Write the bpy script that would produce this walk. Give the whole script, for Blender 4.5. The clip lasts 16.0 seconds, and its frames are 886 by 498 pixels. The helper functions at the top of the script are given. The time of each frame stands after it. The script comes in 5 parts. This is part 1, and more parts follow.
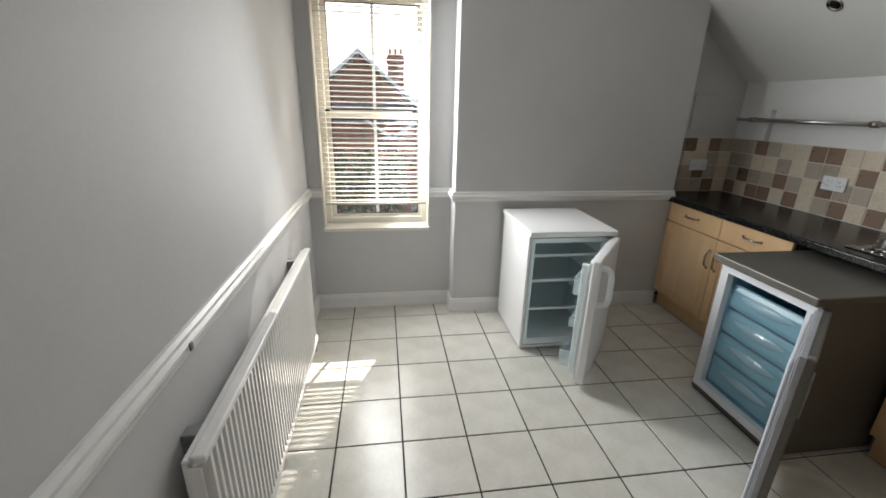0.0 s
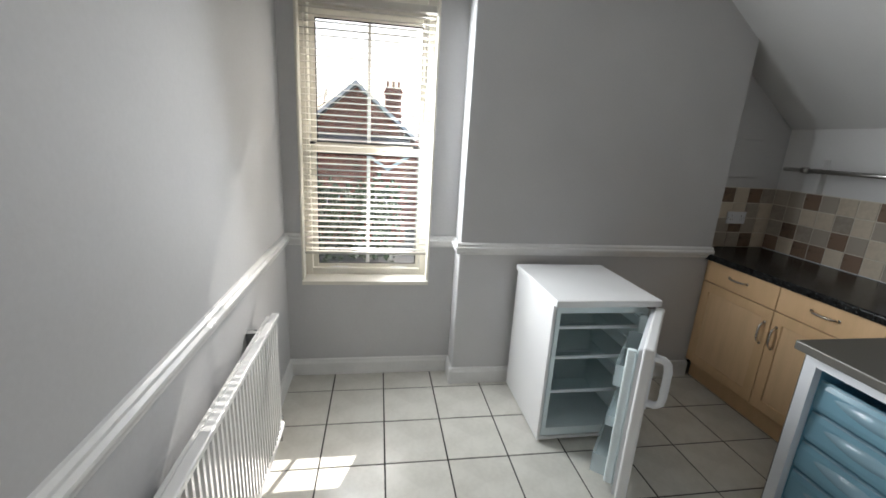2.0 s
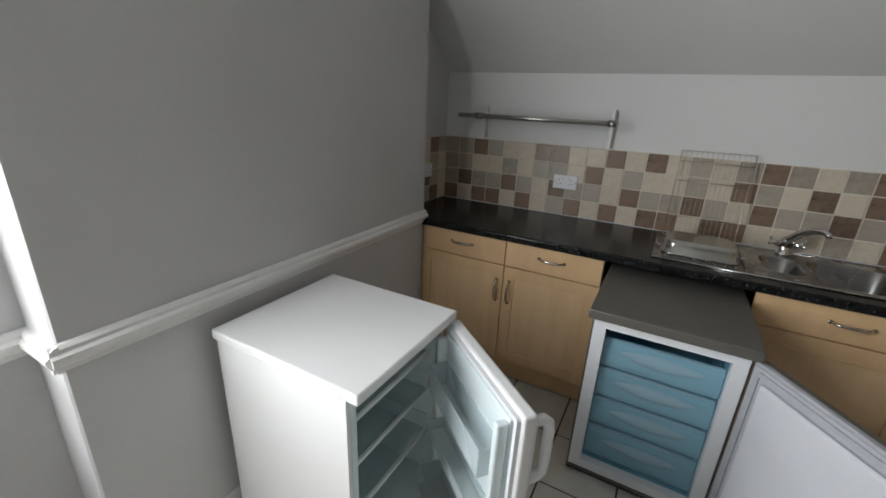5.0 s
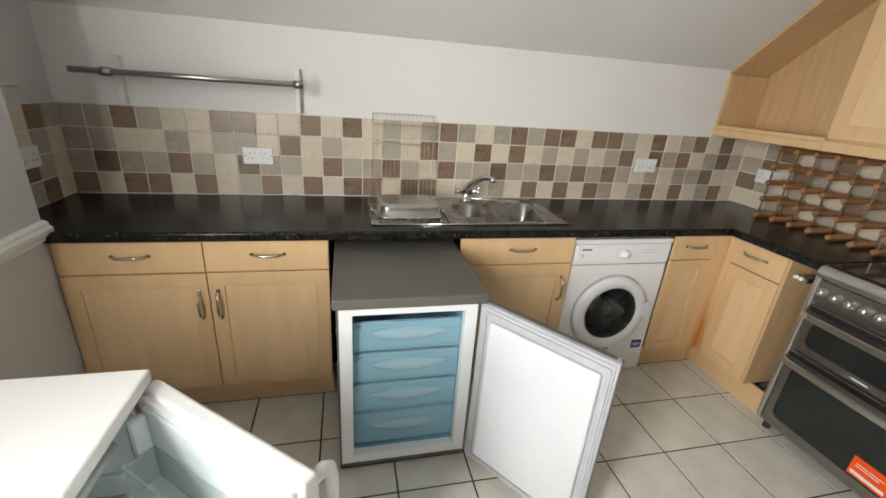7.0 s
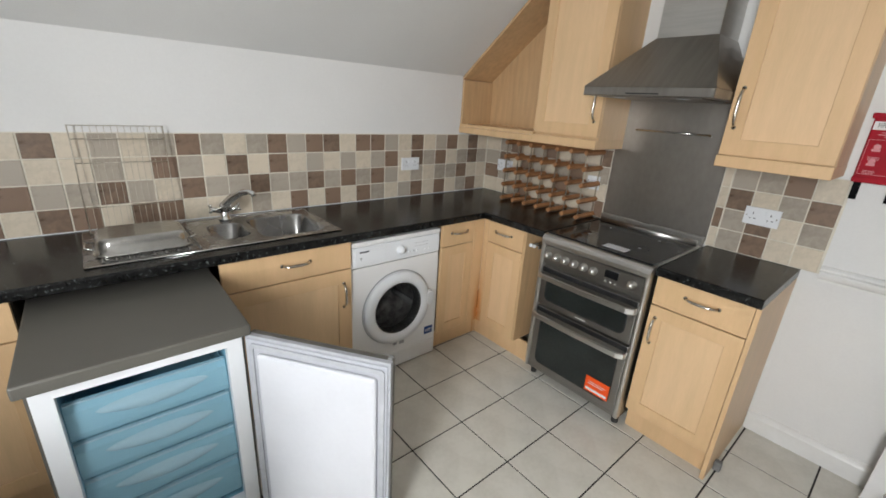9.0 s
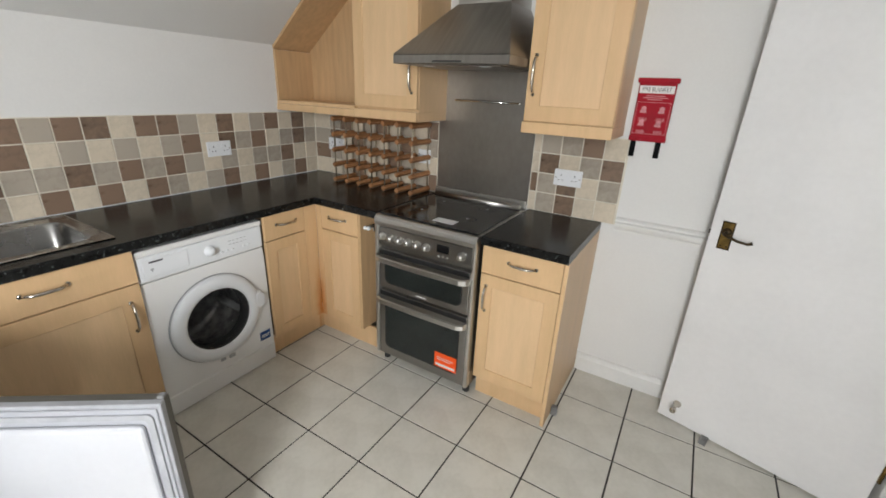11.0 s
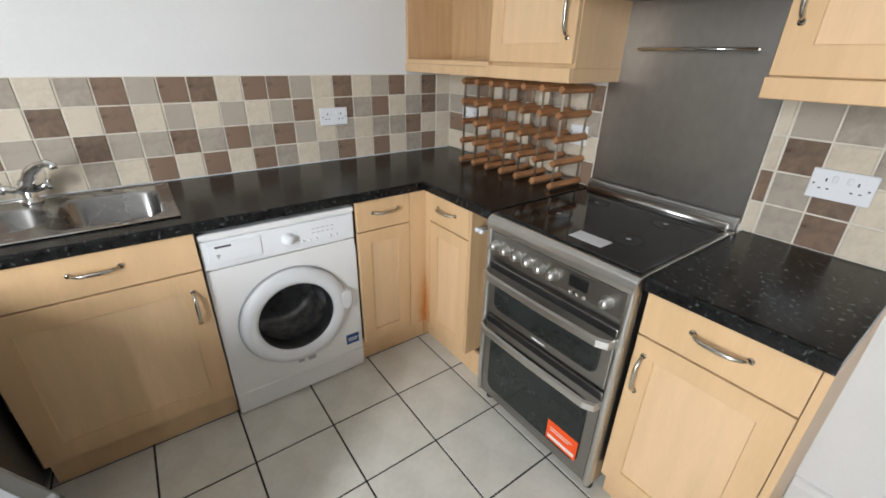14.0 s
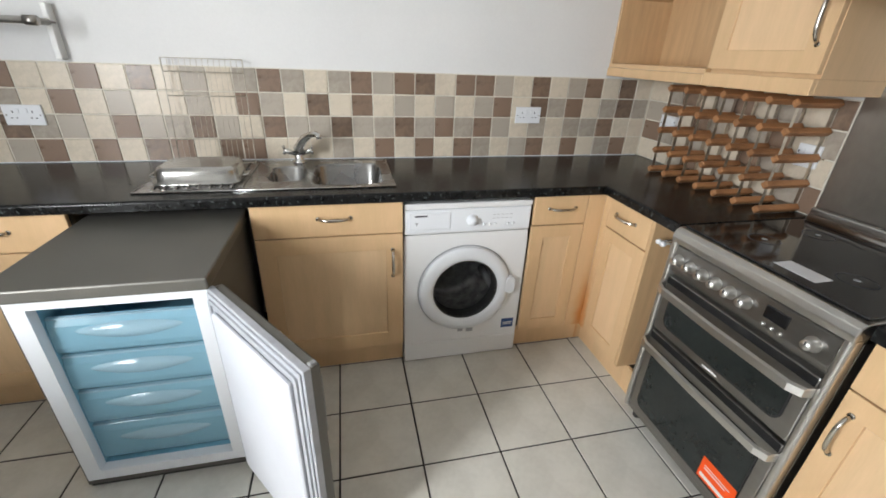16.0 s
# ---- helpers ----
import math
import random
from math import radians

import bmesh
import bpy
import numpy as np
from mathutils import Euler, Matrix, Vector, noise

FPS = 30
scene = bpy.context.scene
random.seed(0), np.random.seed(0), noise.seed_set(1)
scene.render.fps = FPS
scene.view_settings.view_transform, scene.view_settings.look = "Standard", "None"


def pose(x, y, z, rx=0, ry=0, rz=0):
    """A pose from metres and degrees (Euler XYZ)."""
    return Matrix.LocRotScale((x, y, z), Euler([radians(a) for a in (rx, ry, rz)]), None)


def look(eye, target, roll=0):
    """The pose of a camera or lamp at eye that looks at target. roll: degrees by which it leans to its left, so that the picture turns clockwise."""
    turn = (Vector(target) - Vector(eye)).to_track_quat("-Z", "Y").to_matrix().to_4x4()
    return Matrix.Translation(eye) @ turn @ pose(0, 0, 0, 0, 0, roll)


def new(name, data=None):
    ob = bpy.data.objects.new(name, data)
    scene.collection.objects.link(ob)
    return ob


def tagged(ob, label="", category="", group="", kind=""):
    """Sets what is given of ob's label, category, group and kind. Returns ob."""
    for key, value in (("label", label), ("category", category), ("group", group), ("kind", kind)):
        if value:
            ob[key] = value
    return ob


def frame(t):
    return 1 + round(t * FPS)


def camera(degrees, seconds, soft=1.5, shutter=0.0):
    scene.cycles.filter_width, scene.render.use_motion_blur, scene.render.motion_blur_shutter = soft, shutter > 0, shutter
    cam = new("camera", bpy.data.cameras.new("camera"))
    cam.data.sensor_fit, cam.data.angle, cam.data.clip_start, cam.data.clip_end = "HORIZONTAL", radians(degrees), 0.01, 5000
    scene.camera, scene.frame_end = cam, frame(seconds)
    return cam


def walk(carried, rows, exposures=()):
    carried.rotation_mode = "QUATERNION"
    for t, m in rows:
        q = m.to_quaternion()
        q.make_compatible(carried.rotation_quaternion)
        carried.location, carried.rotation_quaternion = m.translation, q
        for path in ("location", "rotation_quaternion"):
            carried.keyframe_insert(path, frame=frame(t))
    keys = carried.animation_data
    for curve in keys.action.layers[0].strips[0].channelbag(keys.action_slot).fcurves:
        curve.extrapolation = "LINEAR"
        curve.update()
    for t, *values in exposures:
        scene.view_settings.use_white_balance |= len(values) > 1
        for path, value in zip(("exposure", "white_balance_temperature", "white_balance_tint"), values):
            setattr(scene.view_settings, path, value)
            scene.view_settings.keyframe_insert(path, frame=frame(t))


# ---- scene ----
cam = camera(94.3, 16.0, soft=1.7)
PATH = [
    (0, (-0.016, 0.133, 1.526), (0.258, 2.003, 0.871), 1.3),
    (0.5, (-0.062, 0.202, 1.538), (0.28, 2.071, 0.914), 1.6),
    (1, (-0.1, 0.276, 1.53), (0.287, 2.135, 0.902), 2.0),
    (1.5, (-0.082, 0.42, 1.508), (0.264, 2.29, 0.89), 2.0),
    (2, (-0.013, 0.65, 1.543), (0.304, 2.557, 1.03), 3.3),
    (2.5, (0.012, 0.883, 1.534), (0.459, 2.767, 1.036), 3.6),
    (3, (-0.035, 1.142, 1.564), (0.738, 2.925, 1.09), 3.6),
    (3.5, (-0.044, 1.315, 1.564), (0.606, 3.161, 1.148), 3.4),
    (4, (0.026, 1.518, 1.564), (0.716, 3.345, 1.133), 2.9),
    (4.5, (0.126, 1.675, 1.538), (1.33, 3.174, 0.988), 2.9),
    (5, (0.174, 1.778, 1.549), (1.835, 2.669, 0.879), 2.7),
    (5.2, (0.208, 1.794, 1.54), (1.956, 2.466, 0.84), 4.2),
    (7.3, (0.446, 1.888, 1.517), (2.221, 1.324, 0.789), 3.9),
    (7.5, (0.443, 1.85, 1.518), (2.192, 1.208, 0.792), 4.0),
    (8, (0.458, 1.785, 1.514), (2.116, 0.916, 0.808), 4.1),
    (8.5, (0.45, 1.73, 1.524), (1.991, 0.655, 0.839), 3.9),
    (9, (0.416, 1.695, 1.537), (1.838, 0.452, 0.877), 3.6),
    (9.5, (0.375, 1.648, 1.545), (1.657, 0.257, 0.897), 3.4),
    (10, (0.343, 1.603, 1.551), (1.472, 0.087, 0.898), 3.2),
    (10.2, (0.332, 1.577, 1.553), (1.389, 0.016, 0.886), 3.3),
    (12.3, (0.424, 1.129, 1.452), (1.31, -0.484, 0.67), 2.3),
    (12.5, (0.457, 1.082, 1.463), (1.327, -0.538, 0.677), 2.4),
    (13, (0.528, 0.943, 1.444), (1.484, -0.637, 0.675), 2.0),
    (13.5, (0.577, 0.774, 1.469), (1.811, -0.554, 0.623), 0.7),
    (14, (0.634, 0.838, 1.433), (2.092, -0.235, 0.583), 1.2),
    (14.5, (0.658, 0.88, 1.417), (2.242, 0.003, 0.567), 1.6),
    (15, (0.638, 0.947, 1.419), (2.272, 0.153, 0.583), 2.2),
    (15.5, (0.582, 0.985, 1.421), (2.251, 0.289, 0.565), 2.3),
    (16, (0.559, 0.98, 1.432), (2.313, 0.552, 0.571), 2.4),
]
EXPOSURES = [(0.0, 1.3, 6700, 10), (2.0, 1.15, 6450, 10), (3.5, 0.88, 6300, 10), (4.5, 0.68, 6150, 10), (5.2, 1.2, 6750, 10), (7.3, 2.05, 7150, 10), (8.5, 1.98, 6850, 10), (9.0, 1.95, 6650, 10), (10.2, 1.95, 6600, 10), (12.5, 2.05, 7300, 10), (13.0, 2.05, 7350, 10), (14.0, 2.3, 6450, 10), (16.0, 2.3, 6550, 10)]
walk(cam, [(t, look(eye, target, roll)) for t, eye, target, roll in PATH], EXPOSURES)

# ---------------------------------------------------------------- daylight
SUN = Vector((-0.38, -1.0, -0.9)).normalized()      # the way the sunlight travels
world = bpy.data.worlds.new("sky")
scene.world = world
world.use_nodes = True
wn = world.node_tree.nodes
sky = wn.new("ShaderNodeTexSky")
sky.sky_type = 'NISHITA'
sky.sun_disc = False
sky.sun_elevation = math.asin(-SUN.z)
sky.sun_rotation = math.atan2(-SUN.x, -SUN.y)
sky.dust_density = 3.0
world.node_tree.links.new(sky.outputs[0], wn["Background"].inputs[0])
wn["Background"].inputs[1].default_value = 0.15
sun = new("sun", bpy.data.lights.new("sun", 'SUN'))
sun.data.energy, sun.data.angle, sun.data.color = 5.0, radians(0.5), (1.0, 0.95, 0.88)
sun.matrix_world = look((0, 0, 0), SUN)
# lamp added just inside the blind, standing in for sky light through the window
sky_fill = new("window_sky_fill", bpy.data.lights.new("window_sky_fill", 'AREA'))
sky_fill.data.shape, sky_fill.data.size, sky_fill.data.size_y = 'RECTANGLE', 0.54, 1.35
sky_fill.data.energy, sky_fill.data.color = 17.0, (0.93, 0.97, 1.0)
sky_fill.data.spread = radians(150)
sky_fill.matrix_world = look((0.01, 3.10, 1.53), (2.3, 0.0, 0.85))


# ---------------------------------------------------------------- materials
def material(name, colour, rough=0.5, metal=0.0, vary=0.06, scale=6.0, fine=60.0, bump=0.02, spec=0.5, tint=None, random_part=0.0,
             stretch=(1, 1, 1), trans=0.0, ior=1.45, coat=0.0):
    m = bpy.data.materials.new(name)
    m.use_nodes = True
    nt = m.node_tree
    n, l = nt.nodes, nt.links
    b = n["Principled BSDF"]
    b.inputs["Roughness"].default_value = rough
    b.inputs["Metallic"].default_value = metal
    b.inputs["Specular IOR Level"].default_value = spec
    b.inputs["Transmission Weight"].default_value = trans
    b.inputs["IOR"].default_value = ior
    b.inputs["Coat Weight"].default_value = coat
    tc = n.new("ShaderNodeTexCoord")
    mp = n.new("ShaderNodeMapping")
    mp.inputs["Scale"].default_value = stretch
    l.new(tc.outputs["Object"], mp.inputs[0])
    big, small = n.new("ShaderNodeTexNoise"), n.new("ShaderNodeTexNoise")
    big.inputs["Scale"].default_value, small.inputs["Scale"].default_value = scale, fine
    big.inputs["Detail"].default_value = 4
    for x in (big, small):
        l.new(mp.outputs[0], x.inputs["Vector"])
    add = n.new("ShaderNodeMath")
    add.operation = 'MULTIPLY_ADD'
    add.inputs[1].default_value = 0.35
    l.new(small.outputs["Fac"], add.inputs[0])
    l.new(big.outputs["Fac"], add.inputs[2])
    last = add.outputs[0]
    if random_part:
        info = n.new("ShaderNodeObjectInfo")
        r = n.new("ShaderNodeMath")
        r.operation = 'MULTIPLY_ADD'
        r.inputs[1].default_value = random_part
        l.new(info.outputs["Random"], r.inputs[0])
        l.new(last, r.inputs[2])
        last = r.outputs[0]
    ramp = n.new("ShaderNodeValToRGB")
    c = Vector(colour)
    d = Vector(tint) if tint else c * (1 - vary * 2.5)
    ramp.color_ramp.elements[0].position, ramp.color_ramp.elements[1].position = 0.45, 0.9
    ramp.color_ramp.elements[0].color = (*d, 1)
    ramp.color_ramp.elements[1].color = (*(c * (1 + vary)), 1)
    l.new(last, ramp.inputs[0])
    l.new(ramp.outputs[0], b.inputs["Base Color"])
    rr = n.new("ShaderNodeMapRange")
    rr.inputs["To Min"].default_value, rr.inputs["To Max"].default_value = max(rough - min(0.07, vary * 1.5), 0.02), min(rough + min(0.09, vary * 1.5), 1)
    l.new(big.outputs["Fac"], rr.inputs[0])
    l.new(rr.outputs[0], b.inputs["Roughness"])
    if bump:
        bp = n.new("ShaderNodeBump")
        bp.inputs["Strength"].default_value, bp.inputs["Distance"].default_value = bump * 5, 0.004
        l.new(small.outputs["Fac"], bp.inputs["Height"])
        l.new(bp.outputs[0], b.inputs["Normal"])
    return m


M = {
    "grey_paint": material("grey_wall_paint", (0.575, 0.575, 0.58), 0.62, vary=0.03, scale=1.5, fine=90, bump=0.012, spec=0.4),
    "white_paint": material("white_wall_paint", (0.74, 0.74, 0.735), 0.6, vary=0.02, scale=1.5, fine=90, bump=0.012, spec=0.4),
    "ceiling": material("ceiling_paint", (0.70, 0.70, 0.69), 0.8, vary=0.02, scale=1.5, fine=120, bump=0.01),
    "trim": material("white_gloss_trim", (0.76, 0.76, 0.75), 0.3, vary=0.025, scale=5, fine=40, bump=0.006),
    "door_white": material("white_door_paint", (0.80, 0.80, 0.81), 0.38, vary=0.025, scale=3, fine=40, bump=0.008),
    "floor_tile": material("cream_floor_tile", (0.66, 0.645, 0.59), 0.24, vary=0.05, scale=7, fine=45, bump=0.006, random_part=0.12, tint=(0.57, 0.555, 0.50)),
    "grout": material("dark_floor_grout", (0.035, 0.032, 0.03), 0.85, vary=0.2, scale=20),
    "cream": material("cream_wall_tile", (0.605, 0.53, 0.425), 0.3, vary=0.06, scale=22, fine=90, bump=0.012, random_part=0.25, tint=(0.51, 0.45, 0.355)),
    "taupe": material("taupe_wall_tile", (0.375, 0.33, 0.275), 0.3, vary=0.1, scale=18, fine=90, bump=0.012, random_part=0.35, tint=(0.275, 0.235, 0.19)),
    "brown": material("brown_wall_tile", (0.20, 0.135, 0.096), 0.28, vary=0.15, scale=18, fine=90, bump=0.015, random_part=0.4, tint=(0.105, 0.076, 0.055)),
    "tile_grout": material("pale_tile_grout", (0.70, 0.66, 0.57), 0.85, vary=0.05, scale=20),
    "maple": material("maple_veneer", (0.69, 0.463, 0.262), 0.36, vary=0.03, scale=2.5, fine=30, bump=0.003, stretch=(6, 6, 0.8), tint=(0.62, 0.42, 0.23)),
    "maple_panel": material("pale_maple_panel", (0.73, 0.507, 0.305), 0.36, vary=0.03, scale=2.5, fine=30, bump=0.003, stretch=(6, 6, 0.7), tint=(0.65, 0.455, 0.262)),
    "maple_inside": material("maple_carcass_lining", (0.58, 0.385, 0.21), 0.45, vary=0.06, scale=3, fine=22, bump=0.003, stretch=(10, 10, 1.0)),
    # darkened so that the gaps between the fronts carry their shade in its colour
    "carcass": material("carcass_gap_shade", (0.10, 0.07, 0.045), 0.7, vary=0.1, scale=8),
    "stainless": material("brushed_stainless_steel", (0.50, 0.49, 0.47), 0.30, 1.0, vary=0.05, scale=4, fine=120, bump=0.006, stretch=(1, 1, 14)),
    "splash_steel": material("smeared_stainless_splashback", (0.38, 0.36, 0.335), 0.34, 1.0, vary=0.07, scale=2.2, fine=40, bump=0.0004, stretch=(1.0, 1, 0.6)),
    "cooker_steel": material("cooker_stainless_steel", (0.34, 0.33, 0.315), 0.34, 1.0, vary=0.02, scale=4, fine=120, bump=0.0008, stretch=(1, 1, 10)),
    "bright_steel": material("satin_bright_steel", (0.63, 0.62, 0.60), 0.33, 1.0, vary=0.02, scale=4, fine=120, bump=0.0006, stretch=(1, 1, 10)),
    "sink_steel": material("pressed_sink_steel", (0.36, 0.355, 0.35), 0.25, 1.0, vary=0.08, scale=8, fine=90, bump=0.004),
    "hood_steel": material("dull_hood_steel", (0.34, 0.32, 0.295), 0.34, 1.0, vary=0.06, scale=4, fine=120, bump=0.005, stretch=(10, 1, 1)),
    "tin_steel": material("scratched_tin_steel", (0.50, 0.49, 0.47), 0.22, 1.0, vary=0.08, scale=9, fine=90, bump=0.002),
    "chrome": material("chrome", (0.75, 0.75, 0.74), 0.10, 1.0, vary=0.02, bump=0),
    "nickel": material("satin_nickel", (0.60, 0.56, 0.50), 0.24, 1.0, vary=0.04, bump=0),
    "brass": material("aged_brass", (0.26, 0.17, 0.055), 0.35, 1.0, vary=0.2, scale=40, bump=0.01),
    "dark_brass": material("blackened_brass", (0.07, 0.05, 0.03), 0.4, 1.0, vary=0.2, scale=40, bump=0.005),
    "white_enamel": material("white_enamel", (0.82, 0.82, 0.82), 0.3, vary=0.004, scale=3, bump=0),
    "white_plastic": material("white_plastic", (0.78, 0.80, 0.83), 0.35, vary=0.006, scale=5, bump=0),
    "pale_liner": material("pale_appliance_liner", (0.76, 0.85, 0.87), 0.35, vary=0.03, scale=5, bump=0.003),
    "blue_liner": material("blue_freezer_liner", (0.20, 0.47, 0.62), 0.4, vary=0.1, scale=6, bump=0.004),
    "silver_paint": material("dark_silver_paint", (0.14, 0.133, 0.117), 0.42, 0.35, vary=0.05, scale=4, fine=200, bump=0.004),
    "door_border": material("pale_grey_door_plastic", (0.42, 0.43, 0.47), 0.4, vary=0.02, scale=5, bump=0),
    "door_inner": material("moulded_door_liner", (0.61, 0.62, 0.66), 0.4, vary=0.02, scale=5, bump=0),
    "gasket": material("grey_rubber_gasket", (0.42, 0.43, 0.46), 0.6, vary=0.08, scale=12),
    "dark_rubber": material("dark_grey_rubber", (0.05, 0.05, 0.05), 0.7, vary=0.15, scale=12),
    "grey_rubber": material("grey_rubber_wedge", (0.25, 0.25, 0.25), 0.7, vary=0.15, scale=12),
    "black_glass": material("black_glass", (0.012, 0.012, 0.013), 0.07, vary=0.2, scale=6, bump=0, spec=0.6),
    "oven_glass": material("smoked_oven_glass", (0.022, 0.027, 0.026), 0.08, vary=0.2, scale=3, bump=0, spec=0.5),
    "black": material("black_plastic", (0.015, 0.015, 0.016), 0.45, vary=0.2, scale=10),
    "tape": material("black_webbing", (0.008, 0.008, 0.009), 0.9, vary=0.2, scale=40, fine=200, bump=0.03, spec=0.1),
    "drum": material("drum_steel", (0.55, 0.55, 0.56), 0.35, 1.0, vary=0.2, scale=20),
    "red": material("red_vinyl", (0.36, 0.005, 0.018), 0.6, spec=0.25, vary=0.06, scale=14, bump=0.02),
    "white_ink": material("white_print", (0.80, 0.78, 0.78), 0.6, vary=0.02),
    "pink_ink": material("pink_print", (0.70, 0.30, 0.33), 0.6, vary=0.05),
    "dark_ink": material("dark_print", (0.05, 0.05, 0.06), 0.6, vary=0.05),
    "grey_ink": material("grey_print", (0.42, 0.43, 0.45), 0.6, vary=0.05),
    "orange": material("orange_sticker", (0.90, 0.09, 0.005), 0.5, vary=0.03),
    "blue_label": material("blue_sticker", (0.02, 0.07, 0.22), 0.45, vary=0.05),
    "paper": material("white_paper", (0.72, 0.72, 0.74), 0.7, vary=0.03),
    "rack_wood": material("oiled_pine", (0.37, 0.175, 0.075), 0.5, vary=0.14, scale=9, fine=40, stretch=(5, 1, 5), bump=0.01, random_part=0.3, tint=(0.18, 0.08, 0.035)),
    "wire": material("tarnished_wire", (0.55, 0.50, 0.42), 0.35, 1.0, vary=0.1, scale=30, bump=0),
    "upvc": material("cream_window_paint", (0.78, 0.75, 0.67), 0.38, vary=0.03, scale=8, bump=0.005),
    "blind": material("cream_blind_slat", (0.64, 0.615, 0.56), 0.35, vary=0.03, scale=8, bump=0),
    "brick": material("red_brick", (0.30, 0.085, 0.055), 0.85, vary=0.25, scale=3, fine=12, bump=0.03, random_part=0.1),
    "slate": material("roof_slate", (0.10, 0.095, 0.11), 0.6, vary=0.25, scale=2, fine=14, bump=0.03),
    "barge": material("white_barge_board", (0.72, 0.72, 0.72), 0.5, vary=0.05),
    "far_glass": material("dark_window_glass", (0.03, 0.035, 0.04), 0.08, vary=0.2, bump=0),
    "clay": material("clay_pot", (0.40, 0.22, 0.13), 0.8, vary=0.1),
    "tarmac": material("asphalt", (0.05, 0.05, 0.052), 0.9, vary=0.15, scale=1, fine=30, bump=0.03),
    "leaf": material("hedge_leaf", (0.055, 0.095, 0.03), 0.6, vary=0.3, scale=2, fine=14, tint=(0.02, 0.045, 0.012)),
    "bark": material("bark", (0.09, 0.07, 0.055), 0.9, vary=0.2, scale=8),
}


def granite():
    m = material("black_granite_laminate", (0.012, 0.012, 0.012), 0.22, vary=0.3, scale=30, fine=160, bump=0.002, spec=0.28)
    n, l = m.node_tree.nodes, m.node_tree.links
    tc, v, ramp, mix = n.new("ShaderNodeTexCoord"), n.new("ShaderNodeTexNoise"), n.new("ShaderNodeValToRGB"), n.new("ShaderNodeMix")
    v.inputs["Scale"].default_value, v.inputs["Detail"].default_value = 75, 6
    l.new(tc.outputs["Object"], v.inputs["Vector"])
    ramp.color_ramp.elements[0].position, ramp.color_ramp.elements[1].position = 0.60, 0.72
    l.new(v.outputs["Fac"], ramp.inputs[0])
    mix.data_type = 'RGBA'
    b = n["Principled BSDF"]
    l.new(ramp.outputs[0], mix.inputs[0])
    l.new(b.inputs["Base Color"].links[0].from_socket, mix.inputs[6])
    mix.inputs[7].default_value = (0.10, 0.115, 0.115, 1)
    l.new(mix.outputs[2], b.inputs["Base Color"])
    return m


def stained_maple(name, corner):
    """Maple veneer with an orange damp stain that climbs the inner corner at x = corner."""
    m = M["maple"].copy()
    m.name = name
    n, l = m.node_tree.nodes, m.node_tree.links
    b = n["Principled BSDF"]
    tc, sep, cloud = n.new("ShaderNodeTexCoord"), n.new("ShaderNodeSeparateXYZ"), n.new("ShaderNodeTexNoise")
    cloud.inputs["Scale"].default_value, cloud.inputs["Detail"].default_value = 22, 4
    l.new(tc.outputs["Object"], sep.inputs[0])
    l.new(tc.outputs["Object"], cloud.inputs["Vector"])

    def calc(op, p, q):
        k = n.new("ShaderNodeMath")
        k.operation = op
        for i, v in enumerate((p, q)):
            if isinstance(v, float):
                k.inputs[i].default_value = v
            else:
                l.new(v, k.inputs[i])
        return k.outputs[0]

    def ramp_of(v, lo, hi):
        k = n.new("ShaderNodeMapRange")
        k.interpolation_type = 'SMOOTHSTEP'
        k.inputs["From Min"].default_value, k.inputs["From Max"].default_value = lo, hi
        l.new(v, k.inputs[0])
        return k.outputs[0]
    away = calc('ABSOLUTE', calc('SUBTRACT', sep.outputs["X"], float(corner)), 0.0)
    near = ramp_of(calc('ADD', away, calc('MULTIPLY', cloud.outputs["Fac"], 0.05)), 0.085, 0.02)
    low = ramp_of(sep.outputs["Z"], 0.56, 0.20)
    mix = n.new("ShaderNodeMix")
    mix.data_type = 'RGBA'
    l.new(calc('MULTIPLY', near, low), mix.inputs[0])
    l.new(b.inputs["Base Color"].links[0].from_socket, mix.inputs[6])
    mix.inputs[7].default_value = (0.55, 0.21, 0.05, 1)
    l.new(mix.outputs[2], b.inputs["Base Color"])
    return m


def clear(name, colour, rough=0.02, alpha=0.25):
    """Thin clear glass or plastic: mostly see-through, with gloss."""
    m = bpy.data.materials.new(name)
    m.use_nodes = True
    n, l = m.node_tree.nodes, m.node_tree.links
    b = n["Principled BSDF"]
    b.inputs["Base Color"].default_value = (*colour, 1)
    b.inputs["Roughness"].default_value = rough
    b.inputs["Alpha"].default_value = alpha
    return m


M["granite"] = granite()
M["stain_east"] = stained_maple("damp_stained_maple", 0.352)
M["stain_south"] = stained_maple("damp_stained_maple_return", 0.0)
M["glass"] = clear("window_glass", (0.9, 0.95, 0.95), 0.01, 0.06)
M["clear_plastic"] = clear("clear_plastic", (0.75, 0.85, 0.88), 0.12, 0.35)
M["blue_drawer"] = clear("pale_blue_drawer_plastic", (0.29, 0.54, 0.67), 0.22, 0.62)
# paler copy of the drawer plastic, with the grips' highlights in its colour
M["drawer_lip"] = clear("drawer_edge_highlight", (0.46, 0.66, 0.76), 0.10, 0.52)
M["porthole_glass"] = clear("smoked_porthole_glass", (0.015, 0.015, 0.016), 0.03, 0.28)
M["shelf_glass"] = clear("green_edged_shelf_glass", (0.55, 0.70, 0.70), 0.05, 0.28)


